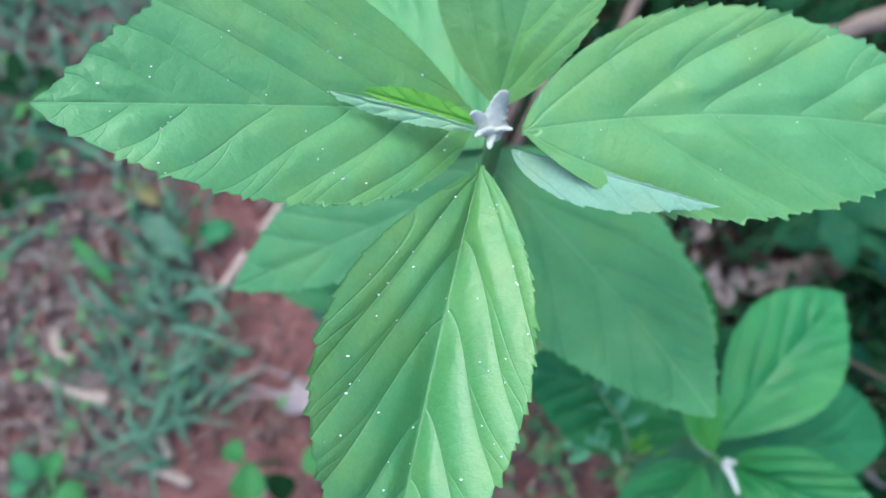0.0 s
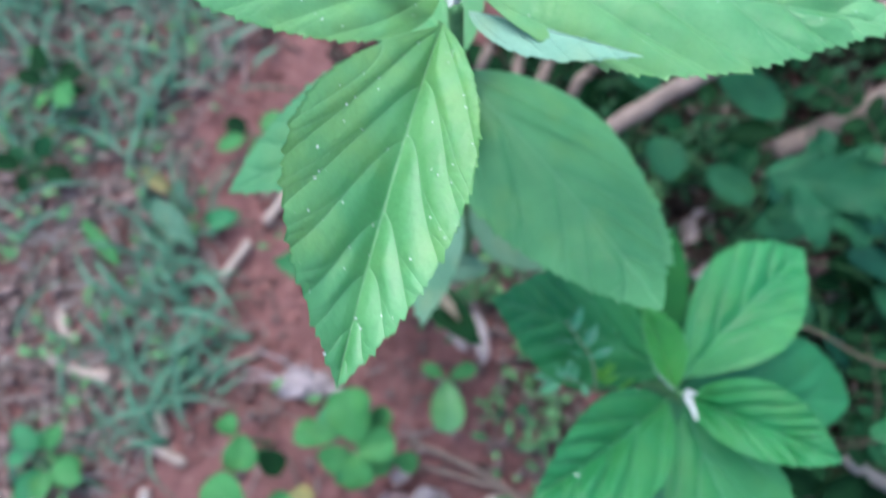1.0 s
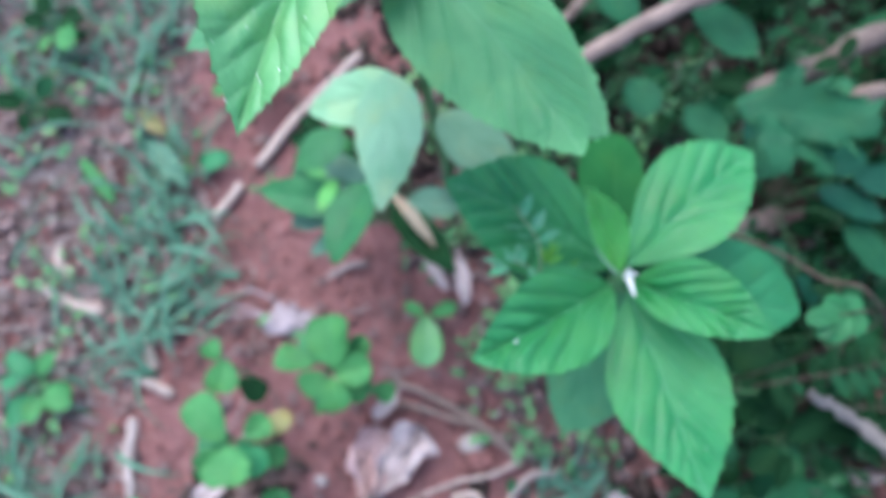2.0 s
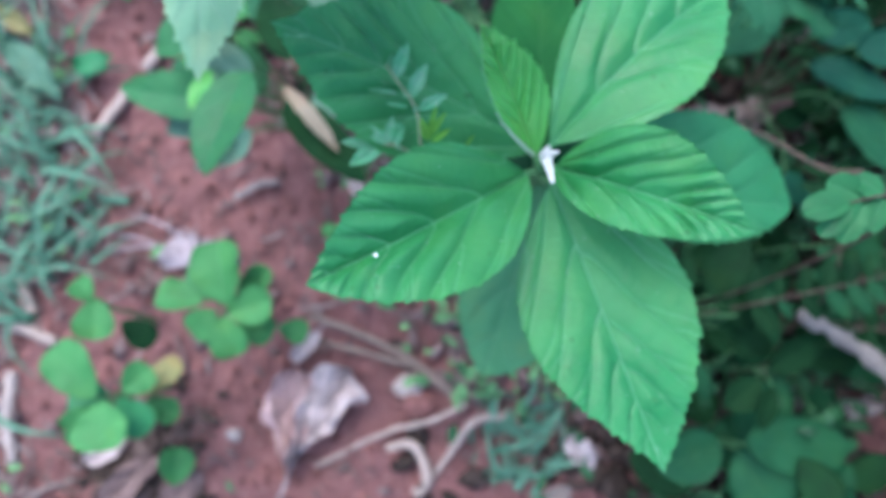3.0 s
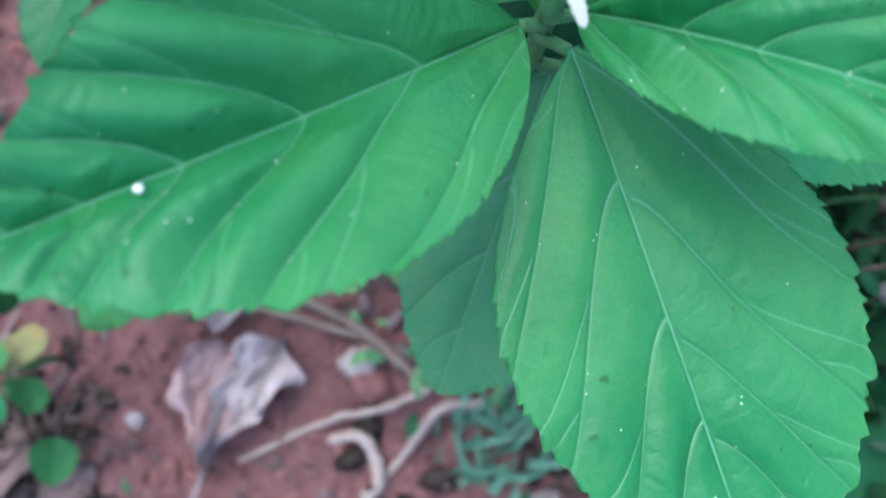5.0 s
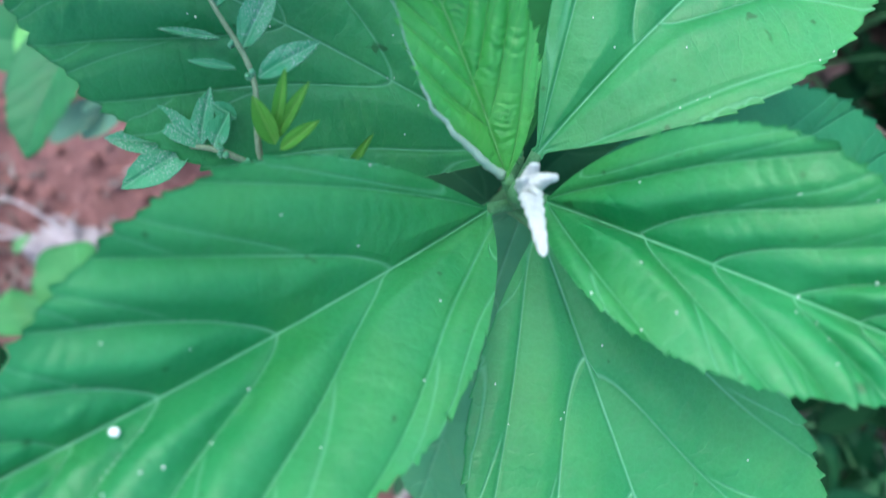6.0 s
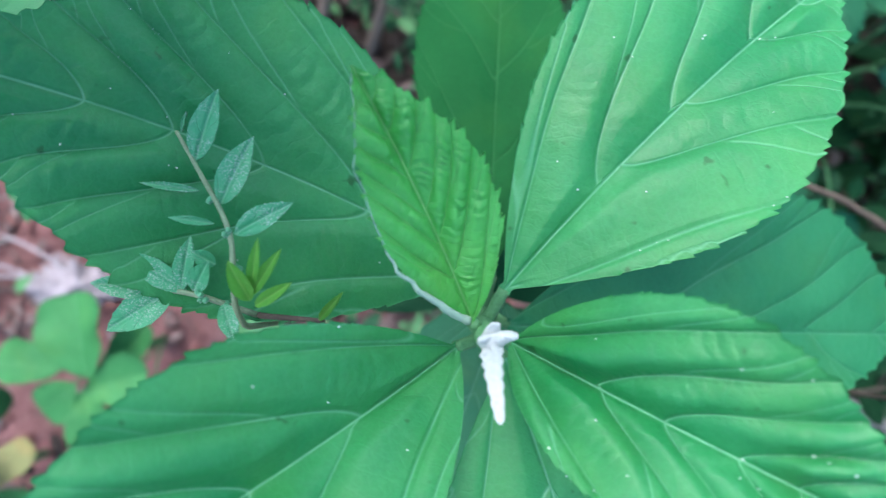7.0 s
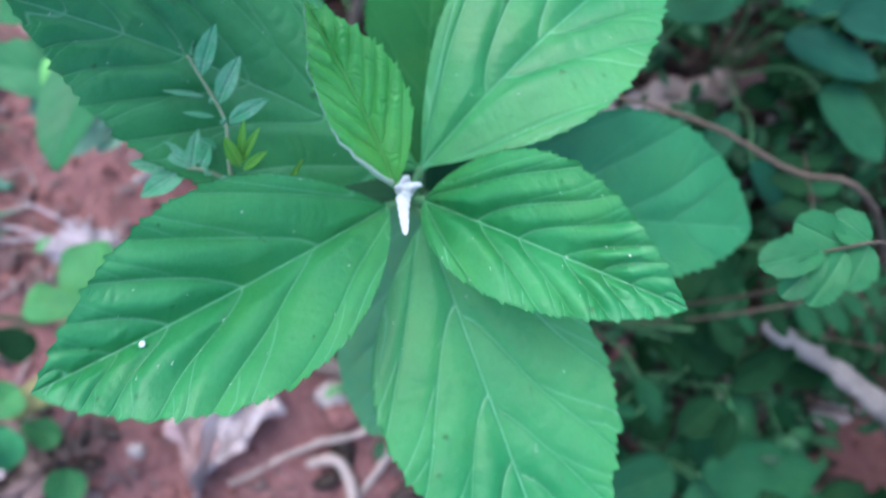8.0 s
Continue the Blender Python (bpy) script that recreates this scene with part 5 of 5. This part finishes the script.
def behind(rng):
    x, y = rng.uniform(-0.14, 0.3), rng.uniform(0.23, 0.52)
    return x, y, max(0.0, min(1.0, (x + 0.16) * 4)) * (0.35 + max(0.0, noise.noise(Vector((x * 13, y * 13, 9)))))


def soil(rng):
    x, y = rng.uniform(-0.6, 0.6), rng.uniform(-0.3, 0.7)
    return x, y, 1.0


scatter_grass()
scatter_bits("brown_straw", 2600, verge, (0.012, 0.05), BROWN_STRAW, "brown rotting grass litter", "straw", 24, tall=(0.0006, 0.0024))
scatter_bits("straw_litter", 5000, verge, (0.015, 0.075), STRAW, "dry bleached straw and grass litter", "straw", 21)
scatter_bits("soil_litter", 420, bare, (0.006, 0.035), BROWN_STRAW, "brown stalk bits on bare soil", "straw", 27, tall=(0.0005, 0.0016))
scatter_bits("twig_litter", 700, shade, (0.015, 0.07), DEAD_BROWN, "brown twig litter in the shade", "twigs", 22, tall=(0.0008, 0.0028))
scatter_bits("pale_litter", 420, shade, (0.012, 0.06), STRAW, "bleached straw among the undergrowth", "straw", 23, tall=(0.0008, 0.0026))


def scatter_flakes(name, count, place, size, mat, label, seed):
    """Rotting leaf scraps that lie on the soil."""
    rng = random.Random(seed)
    verts, faces = [], []
    made = 0
    while made < count:
        x, y, chance = place(rng)
        if rng.random() > chance:
            continue
        made += 1
        r, turn, z = rng.uniform(*size), rng.uniform(0, 6.28), height(x, y) + rng.uniform(0.001, 0.01)
        d, s = Vector((math.cos(turn), math.sin(turn), rng.uniform(-0.3, 0.3))), Vector((-math.sin(turn), math.cos(turn), rng.uniform(-0.3, 0.3)))
        n0 = len(verts)
        c = Vector((x, y, z))
        ring = [c + (d * math.cos(a) * r * 1.4 + s * math.sin(a) * r * 0.7) * rng.uniform(0.75, 1.15) + Vector((0, 0, rng.uniform(0, 0.004))) for a in np.arange(8) * math.pi / 4]
        verts += [c] + ring + [c - Vector((0, 0, 0.001))]
        for k in range(8):
            i, j = n0 + 1 + k, n0 + 1 + (k + 1) % 8
            faces += [(n0, i, j), (n0 + 9, j, i)]
    tagged(new(name, mesh_of(name, verts, faces, [mat])), label, "leaf litter", kind="stuff")


def scatter_clods():
    rng = random.Random(9)
    ico = bmesh.new()
    bmesh.ops.create_icosphere(ico, subdivisions=1, radius=1.0)
    shape = [v.co.copy() for v in ico.verts]
    tris = [tuple(v.index for v in f.verts) for f in ico.faces]
    ico.free()
    verts, faces = [], []
    for i in range(5200):
        x, y, _ = soil(rng)
        r = 0.0012 + 0.0065 * rng.random() ** 3.5
        sx, sy, sz = (rng.uniform(0.6, 1.3) for _ in range(3))
        at = Vector((x, y, height(x, y) + r * 0.2))
        n0 = len(verts)
        for c in shape:
            k = 1 + 0.35 * noise.noise(c * 1.7 + at * 300)
            verts.append((at.x + c.x * r * sx * k, at.y + c.y * r * sy * k, at.z + c.z * r * sz * 0.8 * k))
        faces += [tuple(t + n0 for t in q) for q in tris]
    tagged(new("soil_crumbs", mesh_of("soil_crumbs", verts, faces, [CLOD])), "crumbs and clods of red soil", "soil", kind="stuff")


def scatter_leaflets(name, count, place, mat, label, seed, tall):
    """Countless tiny weed leaves between the larger ones."""
    rng = random.Random(seed)
    verts, faces = [], []
    made = 0
    while made < count:
        x, y, chance = place(rng)
        clump = noise.noise(Vector((x * 14, y * 14, 3)))
        if rng.random() > chance * (0.35 + 1.3 * clump):
            continue
        made += 1
        size, turn, z = rng.uniform(0.008, 0.022), rng.uniform(0, 6.28), height(x, y) + 0.01 + rng.random() ** 1.5 * tall * (1 + clump)
        d = Vector((math.cos(turn), math.sin(turn), rng.uniform(-0.5, 0.4)))
        s = Vector((-math.sin(turn), math.cos(turn), rng.uniform(-0.4, 0.4)))
        c, w, n0 = Vector((x, y, z)), size * rng.uniform(0.16, 0.3), len(verts)
        for t, k in ((0, 0.1), (0.3, 0.9), (0.6, 0.9), (1.0, 0.06)):
            m = c + d * size * t + Vector((0, 0, size * 0.25 * math.sin(math.pi * t)))
            verts += [m - s * w * k + Vector((0, 0, w * k * 0.3)), m, m + s * w * k + Vector((0, 0, w * k * 0.3))]
        for k in range(3):
            i = n0 + 3 * k
            faces += [(i, i + 1, i + 4, i + 3), (i + 1, i + 2, i + 5, i + 4)]
    tagged(new(name, mesh_of(name, verts, faces, [mat])), label, "weeds", kind="stuff")


scatter_clods()
scatter_leaflets("small_weed_leaves", 4200, shade, SMALL_LEAF_SHADED, "tiny green weed leaves in the undergrowth, darkened for shade", 41, 0.1)
scatter_leaflets("verge_weed_leaves", 900, verge, VERGE_LEAF, "tiny green weed leaves among dry grass", 42, 0.02)
scatter_flakes("leaf_litter", 3200, shade, (0.006, 0.017), HUMUS_SHADED, "rotting leaf scraps covering the soil, darkened for shade", 31)
scatter_flakes("soil_scraps", 320, bare, (0.002, 0.007), LITTER, "small dry scraps on bare soil", 33)
scatter_flakes("verge_litter", 2300, verge, (0.004, 0.012), LITTER, "pinkish brown scraps of dry litter", 32)
scatter_flakes("foot_litter", 380, foot, (0.004, 0.012), LITTER, "dry brown leaf scraps at the plants' feet", 34)
# Dark scraps laid behind the plants in place of the shadow there.
scatter_flakes("foot_shade_humus", 480, behind, (0.005, 0.016), HUMUS_SHADED, "dark rotting leaf scraps laid as shade behind the plants' feet", 35)
scatter_bits("foot_twigs", 210, foot, (0.015, 0.06), BROWN_STRAW, "brown stalk bits at the plants' feet", "straw", 36, tall=(0.0006, 0.002))
scatter_leaflets("foot_weed_leaves", 560, foot, VERGE_LEAF, "tiny dusty weed leaves at the plants' feet", 43, 0.05)
scatter_bits("fibre_litter", 190, corner, (0.015, 0.06), BROWN_STRAW, "brown dry fibres among the small herbs", "straw", 37, tall=(0.0006, 0.0022))
scatter_flakes("corner_litter", 110, corner, (0.004, 0.012), HUMUS_SHADED, "dark leaf scraps among the small herbs", 38)
